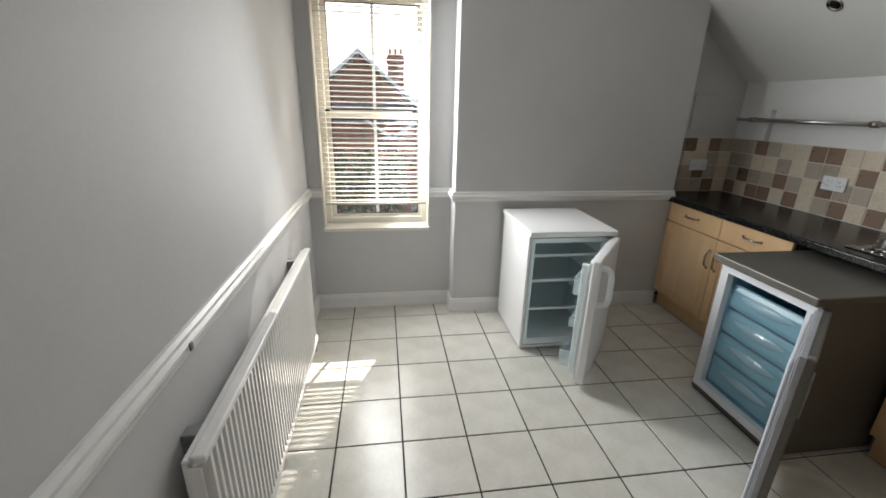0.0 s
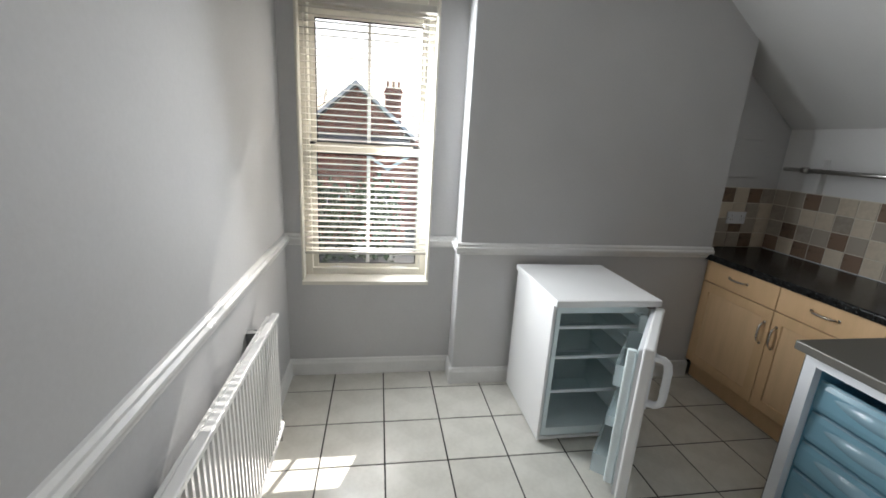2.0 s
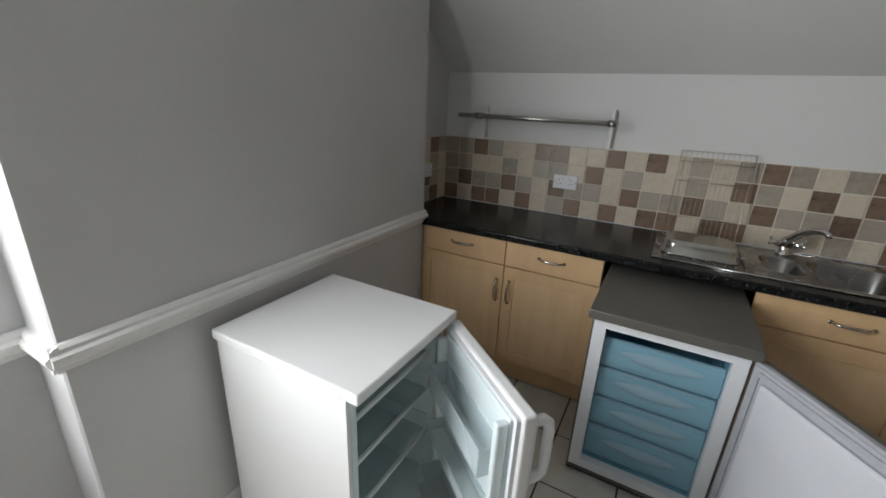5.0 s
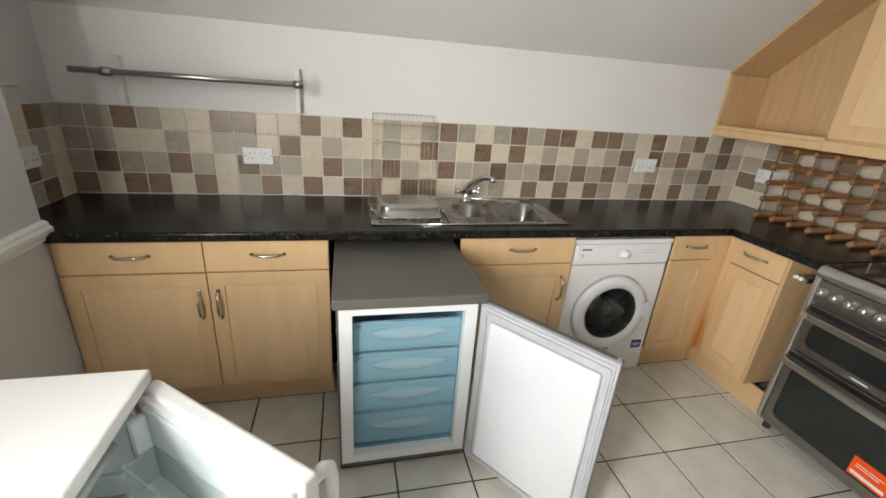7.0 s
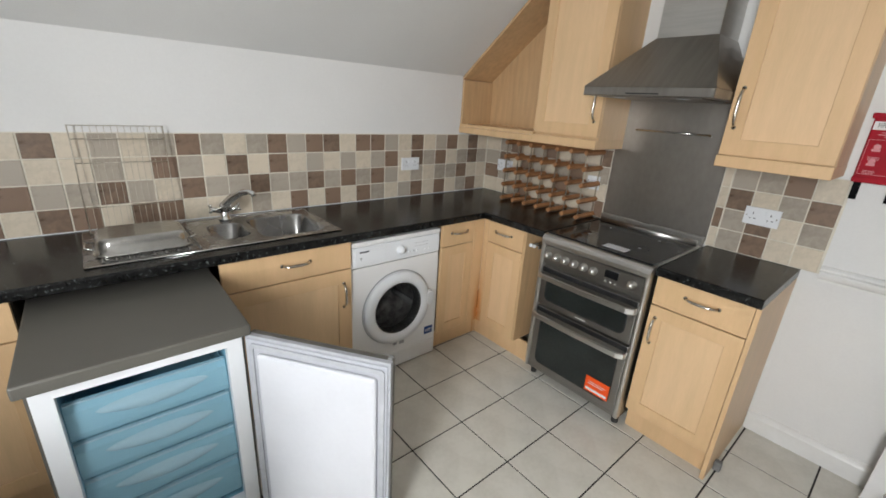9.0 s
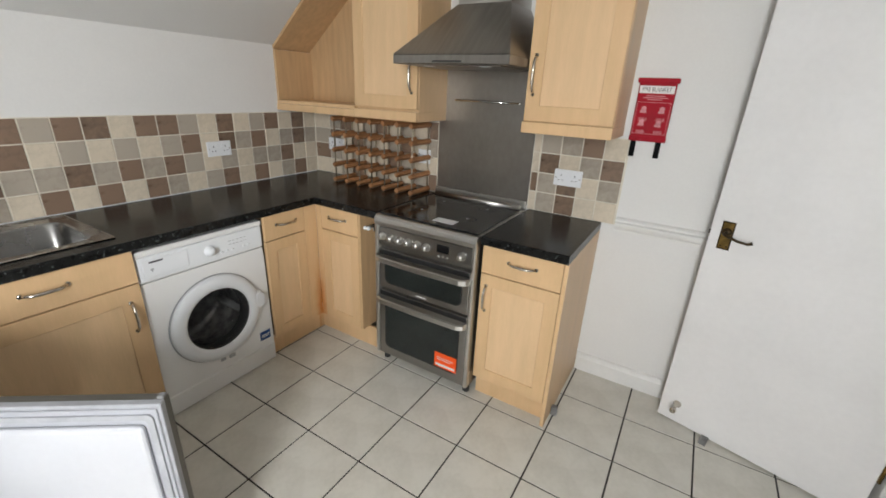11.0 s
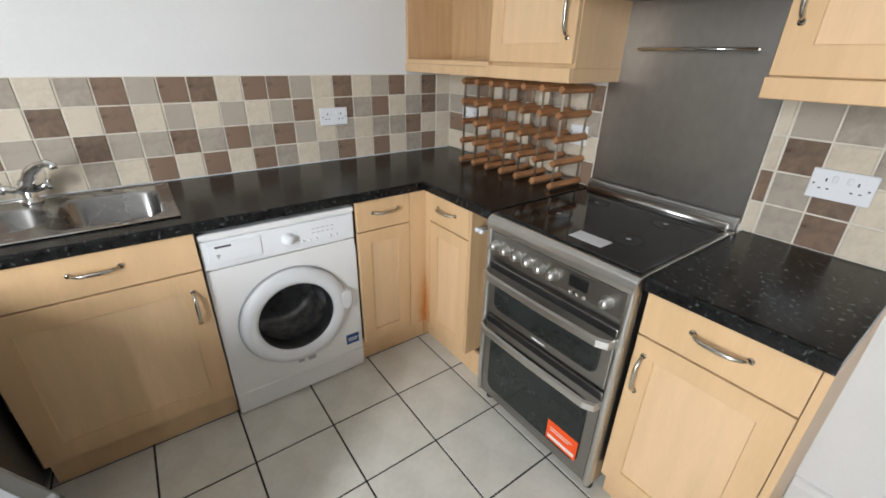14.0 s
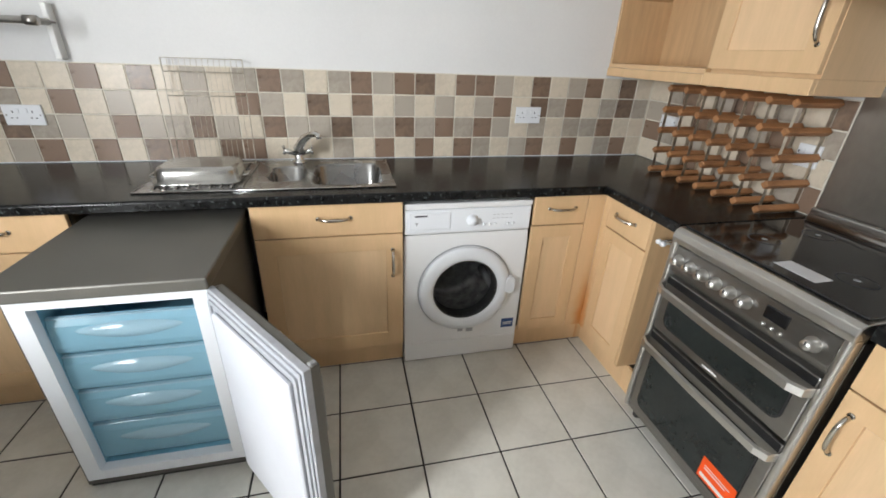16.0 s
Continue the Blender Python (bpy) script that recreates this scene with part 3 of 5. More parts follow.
# ---------------------------------------------------------------- sink, tap, tin
def basin(bm, x0, x1, y0, y1, depth, r):
    """A pressed bowl hanging from the sink's rim."""
    rings = []
    for inset, z, rr in ((0, 0, r), (0.006, -0.008, r), (0.012, -depth * 0.8, r * 0.9), (0.03, -depth, r * 0.8)):
        rings.append([bm.verts.new((p[0], p[1], 0.9135 + z)) for p in rounded(x0 + inset, x1 - inset, y0 + inset, y1 - inset, rr)])
    n = len(rings[0])
    for a, b in zip(rings, rings[1:]):
        for k in range(n):
            bm.faces.new((a[k], a[(k + 1) % n], b[(k + 1) % n], b[k])).smooth = True
    bm.faces.new(rings[-1])
    return bm


sk = thing("sink", pose(0, 0, 0), "stainless steel sink with a bowl, a half bowl and a drainer", "sink")
b1, b2 = (2.295, 2.655, 0.825, 1.135), (2.36, 2.62, 1.165, 1.325)
rim = bmesh.new()
zr0, zr1 = 0.908, 0.9135
for s in ((SX0, b1[0], SY0, 1.345), (b1[1], SX1, SY0, 1.345), (b1[0], b1[1], SY0, b1[2]), (b1[0], b1[1], b1[3], b2[2]), (b1[0], b2[0], b2[2], b2[3]), (b2[1], b1[1], b2[2], b2[3]),
          (b1[0], b1[1], b2[3], 1.345), (SX0, SX1, 1.345, SY1)):
    box(rim, *s, zr0, zr1)
part("rim", rim, M["sink_steel"], sk)
edge = tube([(SX0, SY0, zr1), (SX1, SY0, zr1), (SX1, SY1, zr1), (SX0, SY1, zr1)], 0.004, 6, closed=True)
part("rolled_edge", edge, M["chrome"], sk)
for nm, o, dep, r in (("bowl", b1, 0.15, 0.06), ("half_bowl", b2, 0.09, 0.06)):
    bowl = part(nm, basin(bmesh.new(), *o, dep, r), M["sink_steel"], sk)
    part("corner_fill", plate(rounded(o[0] - 0.0005, o[1] + 0.0005, o[2] - 0.0005, o[3] + 0.0005, 0.0008), rounded(*o, r), 'z', zr0, zr1 + 0.0002), M["sink_steel"], bowl)
    part("waste", lathe([(0.0, 0.002), (0.012, 0.0), (0.03, 0.002), (0.036, 0.004)], ((o[0] + o[1]) / 2, (o[2] + o[3]) / 2, 0.9135 - dep), 'z', 20), M["chrome"], bowl, "round waste")
for k in range(9):
    y = 1.40 + k * 0.04
    part("drainer_ridge", tube([(2.28, y, zr1), (2.31, y, zr1 + 0.003), (2.66, y, zr1 + 0.003), (2.69, y, zr1)], 0.0045, 6), M["sink_steel"], sk)

tap = thing("mixer_tap", pose(2.69, 1.21, 0.913), "chrome monobloc mixer tap with two cross heads", "tap")
part("body", lathe([(0.0, 0), (0.03, 0), (0.03, 0.008), (0.022, 0.014), (0.02, 0.06), (0.024, 0.075), (0.015, 0.09), (0, 0.092)], (0, 0, 0), 'z', 24), M["chrome"], tap)
part("spout", tube([(0, 0, 0.05), (-0.014, -0.012, 0.09), (-0.045, -0.036, 0.125), (-0.085, -0.068, 0.152), (-0.118, -0.094, 0.160), (-0.135, -0.108, 0.153), (-0.138, -0.110, 0.140)], [0.023, 0.022, 0.020, 0.016, 0.013, 0.0125, 0.012], 12), M["chrome"], tap)
for s in (-1, 1):
    h = part("tap_head", tube([(0, s * 0.015, 0.045), (-0.012, s * 0.055, 0.062), (-0.014, s * 0.066, 0.068)], [0.011, 0.013, 0.009], 12), M["chrome"], tap)
    for k in range(4):
        a = k * math.pi / 2 + 0.5
        part("cross_arm", tube([(-0.013, s * 0.062, 0.066), (-0.013 + 0.024 * math.cos(a), s * 0.066, 0.066 + 0.024 * math.sin(a))], [0.005, 0.006], 8), M["chrome"], h)

tin = thing("roasting_tin", pose(2.455, 1.582, 0.9165), "upturned stainless steel roasting tin on the drainer", "baking tin")
bm = bmesh.new()
rings = []
for inset, z, r in ((0.0, 0.0, 0.05), (0.0, 0.004, 0.05), (0.010, 0.006, 0.048), (0.014, 0.046, 0.046), (0.020, 0.058, 0.044), (0.032, 0.064, 0.04)):
    rings.append([bm.verts.new((p[0], p[1], z)) for p in rounded(-0.125 + inset, 0.125 - inset, -0.165 + inset, 0.165 - inset, r)])
for a, b in zip(rings, rings[1:]):
    for k in range(len(a)):
        bm.faces.new((a[k], a[(k + 1) % len(a)], b[(k + 1) % len(a)], b[k])).smooth = True
bm.faces.new(rings[-1])
part("pan", bm, M["tin_steel"], tin)
for s in (-1, 1):
    part("handle", tube([(-0.05, s * 0.158, 0.012), (-0.045, s * 0.185, 0.02), (0.045, s * 0.185, 0.02), (0.05, s * 0.158, 0.012)], 0.004, 6), M["chrome"], tin)

# wire grill rack leaning on the tiles
rk = thing("wire_rack", pose(2.70, 1.58, 0.916, 0, 5.5, 0), "thin wire grill rack leaning against the wall tiles", "wire rack")
part("rim_wire", tube([(0, -0.165, 0), (0, 0.165, 0), (0, 0.165, 0.455), (0, -0.165, 0.455)], 0.003, 6, closed=True), M["wire"], rk)
for k in range(13):
    y = -0.14 + k * 0.28 / 12
    part("bar", tube([(0.0, y, 0.0), (-0.003, y, 0.02), (-0.003, y, 0.44), (0, y, 0.455)], 0.001, 5), M["wire"], rk)
for z in (0.11, 0.30, 0.40):
    part("cross_wire", tube([(0.002, -0.165, z), (0.002, 0.165, z)], 0.0022, 5), M["wire"], rk)


# ---------------------------------------------------------------- appliances
def open_box(w, d, h, th, z0=0.0, y0=0.0):
    """A cabinet body that is open to the front."""
    bm = boxes((0, w, y0, d, z0, h))
    front = min(bm.faces, key=lambda f: f.calc_center_median().y)
    bmesh.ops.inset_region(bm, faces=[front], thickness=th)
    r = bmesh.ops.extrude_face_region(bm, geom=[front])
    bmesh.ops.translate(bm, vec=(0, d - y0 - th, 0), verts=[g for g in r["geom"] if isinstance(g, bmesh.types.BMVert)])
    bmesh.ops.delete(bm, geom=[front], context='FACES_ONLY')
    bmesh.ops.recalc_face_normals(bm, faces=bm.faces)
    return bm


def inner_bin(x0, x1, y0, y1, z0, z1, th=0.003):
    return boxes((x0, x1, y0, y0 + th, z0, z1), (x0, x1, y1 - th, y1, z0, z1), (x0, x0 + th, y0 + th, y1 - th, z0, z1), (x1 - th, x1, y0 + th, y1 - th, z0, z1), (x0 + th, x1 - th, y0 + th, y1 - th, z0, z0 + th), bevel=0.001)


def fridge():
    f = thing("fridge", pose(0.845, 2.41, 0), "white under-counter fridge standing open and empty on the tiles", "fridge")
    w, d, h = 0.54, 0.545, 0.835
    part("cabinet", open_box(w, d, 0.80, 0.022, 0.018), M["white_enamel"], f)
    part("top", boxes((-0.012, w + 0.004, -0.052, d + 0.005, 0.80, h), bevel=0.006, seg=2), M["white_enamel"], f, "white lift-off top")
    i = 0.045
    liner = part("liner", boxes((i, w - i, d - 0.09, d - 0.06, 0.04, 0.778)), M["pale_liner"], f, "pale moulded inner liner")
    for q in ((0.022, i, 0.004, d - 0.06, 0.04, 0.778), (w - i, w - 0.022, 0.004, d - 0.06, 0.04, 0.778), (i, w - i, 0.004, d - 0.09, 0.748, 0.778), (i, w - i, 0.004, d - 0.09, 0.04, 0.085)):
        part("liner_panel", boxes(q), M["pale_liner"], liner)
    for z in (0.37, 0.57, 0.72):
        for x0, x1 in ((i, i + 0.012), (w - i - 0.012, w - i)):
            part("runner", boxes((x0, x1, 0.03, d - 0.1, z - 0.012, z - 0.004), bevel=0.002), M["pale_liner"], liner)
    for z in (0.285, 0.485, 0.655):
        s = part("glass_shelf", boxes((i + 0.002, w - i - 0.002, 0.04, d - 0.1, z, z + 0.005)), M["shelf_glass"], f, "clear glass shelf")
        part("shelf_trim", boxes((i + 0.002, w - i - 0.002, 0.028, 0.042, z - 0.006, z + 0.009), bevel=0.003), M["white_plastic"], s)
        part("shelf_trim", boxes((i + 0.002, w - i - 0.002, d - 0.104, d - 0.092, z - 0.004, z + 0.012), bevel=0.003), M["white_plastic"], s)
    part("hinge", boxes((w - 0.05, w - 0.01, -0.03, 0.0, 0.782, 0.80), bevel=0.003), M["grey_rubber"], f)
    # door, hung at its right edge
    dm = pose(w - 0.018, -0.022, 0, 0, 0, 50)
    door = part("door", boxes((-w + 0.01, 0.0, -0.052, -0.008, 0.045, 0.795), bevel=0.01, seg=3), M["white_enamel"], f, "white fridge door swung open", m=dm)
    part("gasket", plate(rounded(-w + 0.022, -0.012, 0.06, 0.783, 0.012), rounded(-w + 0.036, -0.026, 0.074, 0.769, 0.012), 'y', -0.008, 0.006), M["white_plastic"], door)
    part("inner_panel", boxes((-w + 0.045, -0.032, -0.009, 0.012, 0.08, 0.765), bevel=0.006, seg=2), M["pale_liner"], door)
    part("side_rib", boxes((-w + 0.045, -w + 0.07, 0.012, 0.05, 0.09, 0.755), bevel=0.008, seg=2), M["pale_liner"], door)
    part("side_rib", boxes((-0.058, -0.034, 0.012, 0.05, 0.09, 0.755), bevel=0.008, seg=2), M["pale_liner"], door)
    part("bottle_shelf", inner_bin(-w + 0.07, -0.058, 0.013, 0.115, 0.10, 0.20), M["clear_plastic"], door, "clear bottle shelf")
    part("egg_shelf", inner_bin(-w + 0.07, -0.058, 0.013, 0.085, 0.36, 0.41), M["clear_plastic"], door, "clear door shelf")
    part("butter_shelf", inner_bin(-w + 0.07, -0.058, 0.013, 0.085, 0.56, 0.66), M["clear_plastic"], door, "clear door shelf")
    x = -w + 0.03
    part("handle", tube([(x + 0.0, -0.048, 0.552), (x + 0.0, -0.086, 0.554), (x, -0.104, 0.568), (x, -0.108, 0.60), (x, -0.108, 0.71), (x, -0.102, 0.742), (x, -0.086, 0.756), (x, -0.048, 0.758)], 0.0155, 12), M["white_plastic"], door, "white loop handle")
    part("handle_plate", boxes((x - 0.016, x + 0.016, -0.058, -0.05, 0.53, 0.775), bevel=0.004), M["white_plastic"], door)


def almond(cx, cz, hx, hz, y, out):
    """A lens-shaped bulge on a drawer's front."""
    bm = bmesh.new()
    n, m = 20, 6
    rows = []
    for i in range(n + 1):
        u = -1 + 2 * i / n
        half = hz * math.sqrt(max(1 - u * u, 0.0)) * (1 - 0.35 * u * u)
        rows.append([bm.verts.new((cx + u * hx, y - out * (1 - u * u) * (1 - (2 * j / m - 1) ** 2), cz + half * (2 * j / m - 1) - 0.006 * (1 - u * u))) for j in range(m + 1)])
    for p, q in zip(rows, rows[1:]):
        for j in range(m):
            bm.faces.new((p[j], q[j], q[j + 1], p[j + 1])).smooth = True
    bmesh.ops.remove_doubles(bm, verts=bm.verts, dist=1e-5)
    bmesh.ops.recalc_face_normals(bm, faces=bm.faces)
    return bm


def freezer():
    f = thing("freezer", pose(1.74, 1.93, 0, 0, 0, -90), "dark silver under-counter freezer pulled out and standing open", "freezer")
    w, d, h = 0.53, 0.54, 0.835
    part("cabinet", open_box(w, d, 0.795, 0.02, 0.02), M["silver_paint"], f)
    part("top", boxes((-0.012, w + 0.012, -0.055, d, 0.795, h), bevel=0.006, seg=2), M["silver_paint"], f, "dark silver flat top")
    part("front_frame", plate([(0.008, 0.045), (w - 0.008, 0.045), (w - 0.008, 0.792), (0.008, 0.792)], [(0.055, 0.085), (w - 0.055, 0.085), (w - 0.055, 0.745), (0.055, 0.745)], 'y', -0.006, 0.03),
         M["white_plastic"], f, "white inner front frame")
    part("liner", boxes((0.045, 0.055, 0.03, d - 0.03, 0.075, 0.755), (w - 0.055, w - 0.045, 0.03, d - 0.03, 0.075, 0.755), (0.055, w - 0.055, d - 0.06, d - 0.05, 0.075, 0.755),
                        (0.055, w - 0.055, 0.03, d - 0.06, 0.745, 0.755), (0.055, w - 0.055, 0.03, d - 0.06, 0.075, 0.085)), M["blue_liner"], f, "blue inner liner")
    zs = (0.09, 0.26, 0.405, 0.55, 0.69)
    for k in range(4):
        z0, z1 = zs[k] + 0.003, zs[k + 1] - 0.003
        yf = 0.03
        o = [(yf + 0.014, z0), (yf + 0.004, z0 + 0.012), (yf, z0 + 0.03), (yf + 0.003, z1 - 0.03), (yf + 0.012, z1 - 0.008), (yf + 0.016, z1), (yf + 0.021, z1), (yf + 0.018, z0)]
        dr = part("drawer", extrude_outline(o, 'x', 0.057, w - 0.057, bevel=0.0015), M["blue_drawer"], f, "translucent blue freezer drawer")
        part("drawer_tray", boxes((0.062, 0.065, yf + 0.022, d - 0.08, z0 + 0.005, z1 - 0.02), (w - 0.065, w - 0.062, yf + 0.022, d - 0.08, z0 + 0.005, z1 - 0.02), (0.065, w - 0.065, yf + 0.022, d - 0.08, z0, z0 + 0.004),
                                  (0.065, w - 0.065, d - 0.084, d - 0.08, z0 + 0.004, z1 - 0.02)), M["blue_drawer"], dr)
        part("lip", boxes((0.058, w - 0.058, yf + 0.004, yf + 0.022, z1 - 0.006, z1 - 0.001), bevel=0.002), M["drawer_lip"], dr)
        part("grip", almond(w / 2 + 0.005, (z0 + z1) / 2 + 0.018, 0.150, 0.030, yf + 0.003, 0.017), M["drawer_lip"], dr, "glossy almond-shaped drawer grip")
    part("kick_plate", boxes((0.0, w, 0.01, 0.03, 0.0, 0.02)), M["dark_rubber"], f)
    dm = pose(w - 0.006, -0.032, 0, 0, 0, 126)
    door = part("door", boxes((-w + 0.022, 0.0, -0.05, -0.008, 0.045, 0.788), bevel=0.006, seg=2), M["silver_paint"], f, "silver freezer door swung wide open", m=dm)
    part("edge_band", boxes((-w + 0.020, 0.002, -0.024, -0.004, 0.043, 0.79), bevel=0.002), M["gasket"], door)
    part("gasket", plate(rounded(-w + 0.036, -0.02, 0.065, 0.768, 0.015), rounded(-w + 0.05, -0.034, 0.079, 0.754, 0.012), 'y', -0.004, 0.008), M["gasket"], door)
    part("inner_panel", boxes((-w + 0.028, -0.008, -0.004, 0.002, 0.052, 0.78), bevel=0.002), M["door_border"], door, "pale grey door border")
    part("raised_panel", boxes((-w + 0.06, -0.05, 0.0, 0.018, 0.095, 0.738), bevel=0.012, seg=3), M["door_inner"], door)
    part("hinge", boxes((-w + 0.024, -w + 0.04, -0.045, -0.025, 0.784, 0.795), bevel=0.003), M["grey_rubber"], door)
    part("handle", boxes((-w + 0.03, -w + 0.048, -0.056, -0.048, 0.56, 0.74), bevel=0.003), M["grey_rubber"], door, "recessed grey edge handle")


def washing_machine():
    m = thing("washing_machine", pose(2.2, 0.757, 0, 0, 0, -90), "white front-loading washing machine under the worktop", "washing machine")
    w, d = 0.586, 0.54
    part("body", boxes((0, 0.015, 0.02, d, 0.012, 0.70), (w - 0.015, w, 0.02, d, 0.012, 0.70), (0.015, w - 0.015, d - 0.015, d, 0.012, 0.70), (0.015, w - 0.015, 0.02, d - 0.015, 0.012, 0.03), (0, w, 0.0, d, 0.704, 0.822),
                       bevel=0.003), M["white_enamel"], m)
    n = 56
    ring = [(0.292 + 0.158 * math.cos(2 * math.pi * k / n), 0.410 + 0.158 * math.sin(2 * math.pi * k / n)) for k in range(n)]
    square = []
    for px, pz in ring:
        ux, uz = px - 0.292, pz - 0.410
        reach = min(((w - 0.292) if ux > 0 else 0.292) / max(abs(ux), 1e-6), (0.290 if uz > 0 else 0.398) / max(abs(uz), 1e-6))
        square.append((0.292 + ux * reach, 0.410 + uz * reach))
    part("front_panel", plate(square, ring, 'y', 0.0, 0.02), M["white_enamel"], m)
    part("top", boxes((-0.002, w + 0.002, -0.008, d, 0.824, 0.848), bevel=0.006, seg=2), M["white_enamel"], m)
    part("kick_panel", boxes((0.0, w, -0.006, 0.01, 0.006, 0.108), bevel=0.003), M["white_enamel"], m)
    for x in (0.05, w - 0.05):
        part("foot", lathe([(0, 0), (0.02, 0), (0.02, 0.012), (0, 0.012)], (x, 0.05, 0), 'z', 12), M["dark_rubber"], m)
    part("control_panel", boxes((0.004, w - 0.004, -0.008, 0.004, 0.712, 0.82), bevel=0.004, seg=2), M["white_plastic"], m)
    part("drawer", boxes((0.02, 0.205, -0.0115, -0.006, 0.728, 0.808), bevel=0.003), M["white_plastic"], m, "detergent drawer front")
    part("badge", boxes((0.045, 0.10, -0.0135, -0.011, 0.79, 0.797)), M["dark_ink"], m)
    part("arrow_mark", extrude_outline([(0.045, 0.765), (0.06, 0.765), (0.0525, 0.748)], 'y', -0.0135, -0.011), M["grey_ink"], m)
    part("dial", lathe([(0, -0.034), (0.017, -0.033), (0.02, -0.02), (0.024, -0.011), (0.028, -0.008)], (0.305, 0, 0.765), 'y', 28), M["white_plastic"], m)
    for k in range(5):
        part("button", lathe([(0, -0.014), (0.005, -0.0135), (0.006, -0.008)], (0.36 + 0.028 * k + (0.03 if k > 2 else 0), 0, 0.742), 'y', 10), M["white_plastic"], m)
    for k in range(10):
        part("print_mark", boxes((0.40 + 0.02 * (k % 5), 0.412 + 0.02 * (k % 5), -0.0092, -0.0085, 0.768 + 0.018 * (k // 5), 0.7705 + 0.018 * (k // 5))), M["grey_ink"], m)
    c = (0.292, 0, 0.410)
    dr = part("door_ring", lathe([(0.222, -0.002), (0.226, -0.014), (0.219, -0.028), (0.195, -0.036), (0.172, -0.034), (0.160, -0.026), (0.157, -0.006)], c, 'y', 56), M["white_plastic"], m, "white round porthole ring")
    # grey ring laid on the front, coloured as the shade round the door
    part("shadow_gap", lathe([(0.226, -0.001), (0.231, -0.001), (0.231, -0.004), (0.226, -0.004)], c, 'y', 56), M["grey_ink"], dr)
    part("seal", lathe([(0.159, -0.022), (0.155, -0.018), (0.152, 0.0), (0.150, 0.045), (0.165, 0.06), (0.24, 0.062)], c, 'y', 48), M["dark_rubber"], dr, "dark rubber door seal")
    drum = part("drum", lathe([(0.24, 0.06), (0.24, 0.34), (0.20, 0.352), (0.10, 0.345), (0.0, 0.34)], c, 'y', 48), M["drum"], m, "perforated steel drum")
    for a in (100, 220, 340):
        ux, uz = math.cos(radians(a)), math.sin(radians(a))
        part("paddle", tube([(c[0] + ux * 0.225, 0.08, c[2] + uz * 0.225), (c[0] + ux * 0.20, 0.10, c[2] + uz * 0.20), (c[0] + ux * 0.20, 0.31, c[2] + uz * 0.20), (c[0] + ux * 0.225, 0.335, c[2] + uz * 0.225)], [0.012, 0.022, 0.022, 0.012], 8), M["grey_rubber"], drum)
    part("porthole_glass", lathe([(0.155, -0.018), (0.148, -0.010), (0.140, 0.012), (0.125, 0.04), (0.09, 0.062), (0.05, 0.072), (0.0, 0.075)], c, 'y', 48), M["porthole_glass"], dr, "smoked bowl-shaped door glass")
    part("latch", extrude_outline(rounded(0.488, 0.54, 0.38, 0.47, 0.022), 'y', -0.036, -0.004, bevel=0.004), M["white_plastic"], m, "white door latch")
    part("sticker", boxes((0.503, 0.568, -0.0014, -0.0004, 0.152, 0.206)), M["blue_label"], m, "small blue sticker")
    part("sticker_print", boxes((0.513, 0.562, -0.0022, -0.0012, 0.180, 0.185), (0.513, 0.556, -0.0022, -0.0012, 0.170, 0.174)), M["white_ink"], m)
    part("smudge", boxes((0.27, 0.297, -0.0014, -0.0004, 0.155, 0.172), (0.315, 0.35, -0.0014, -0.0004, 0.15, 0.17)), M["grey_ink"], m, "old sticker residue")
    part("print", boxes((0.255, 0.268, -0.0014, -0.0004, 0.176, 0.186), (0.273, 0.29, -0.0014, -0.0004, 0.178, 0.186), (0.296, 0.315, -0.0014, -0.0004, 0.177, 0.185), (0.32, 0.336, -0.0014, -0.0004, 0.179, 0.186)), M["dark_ink"], m)


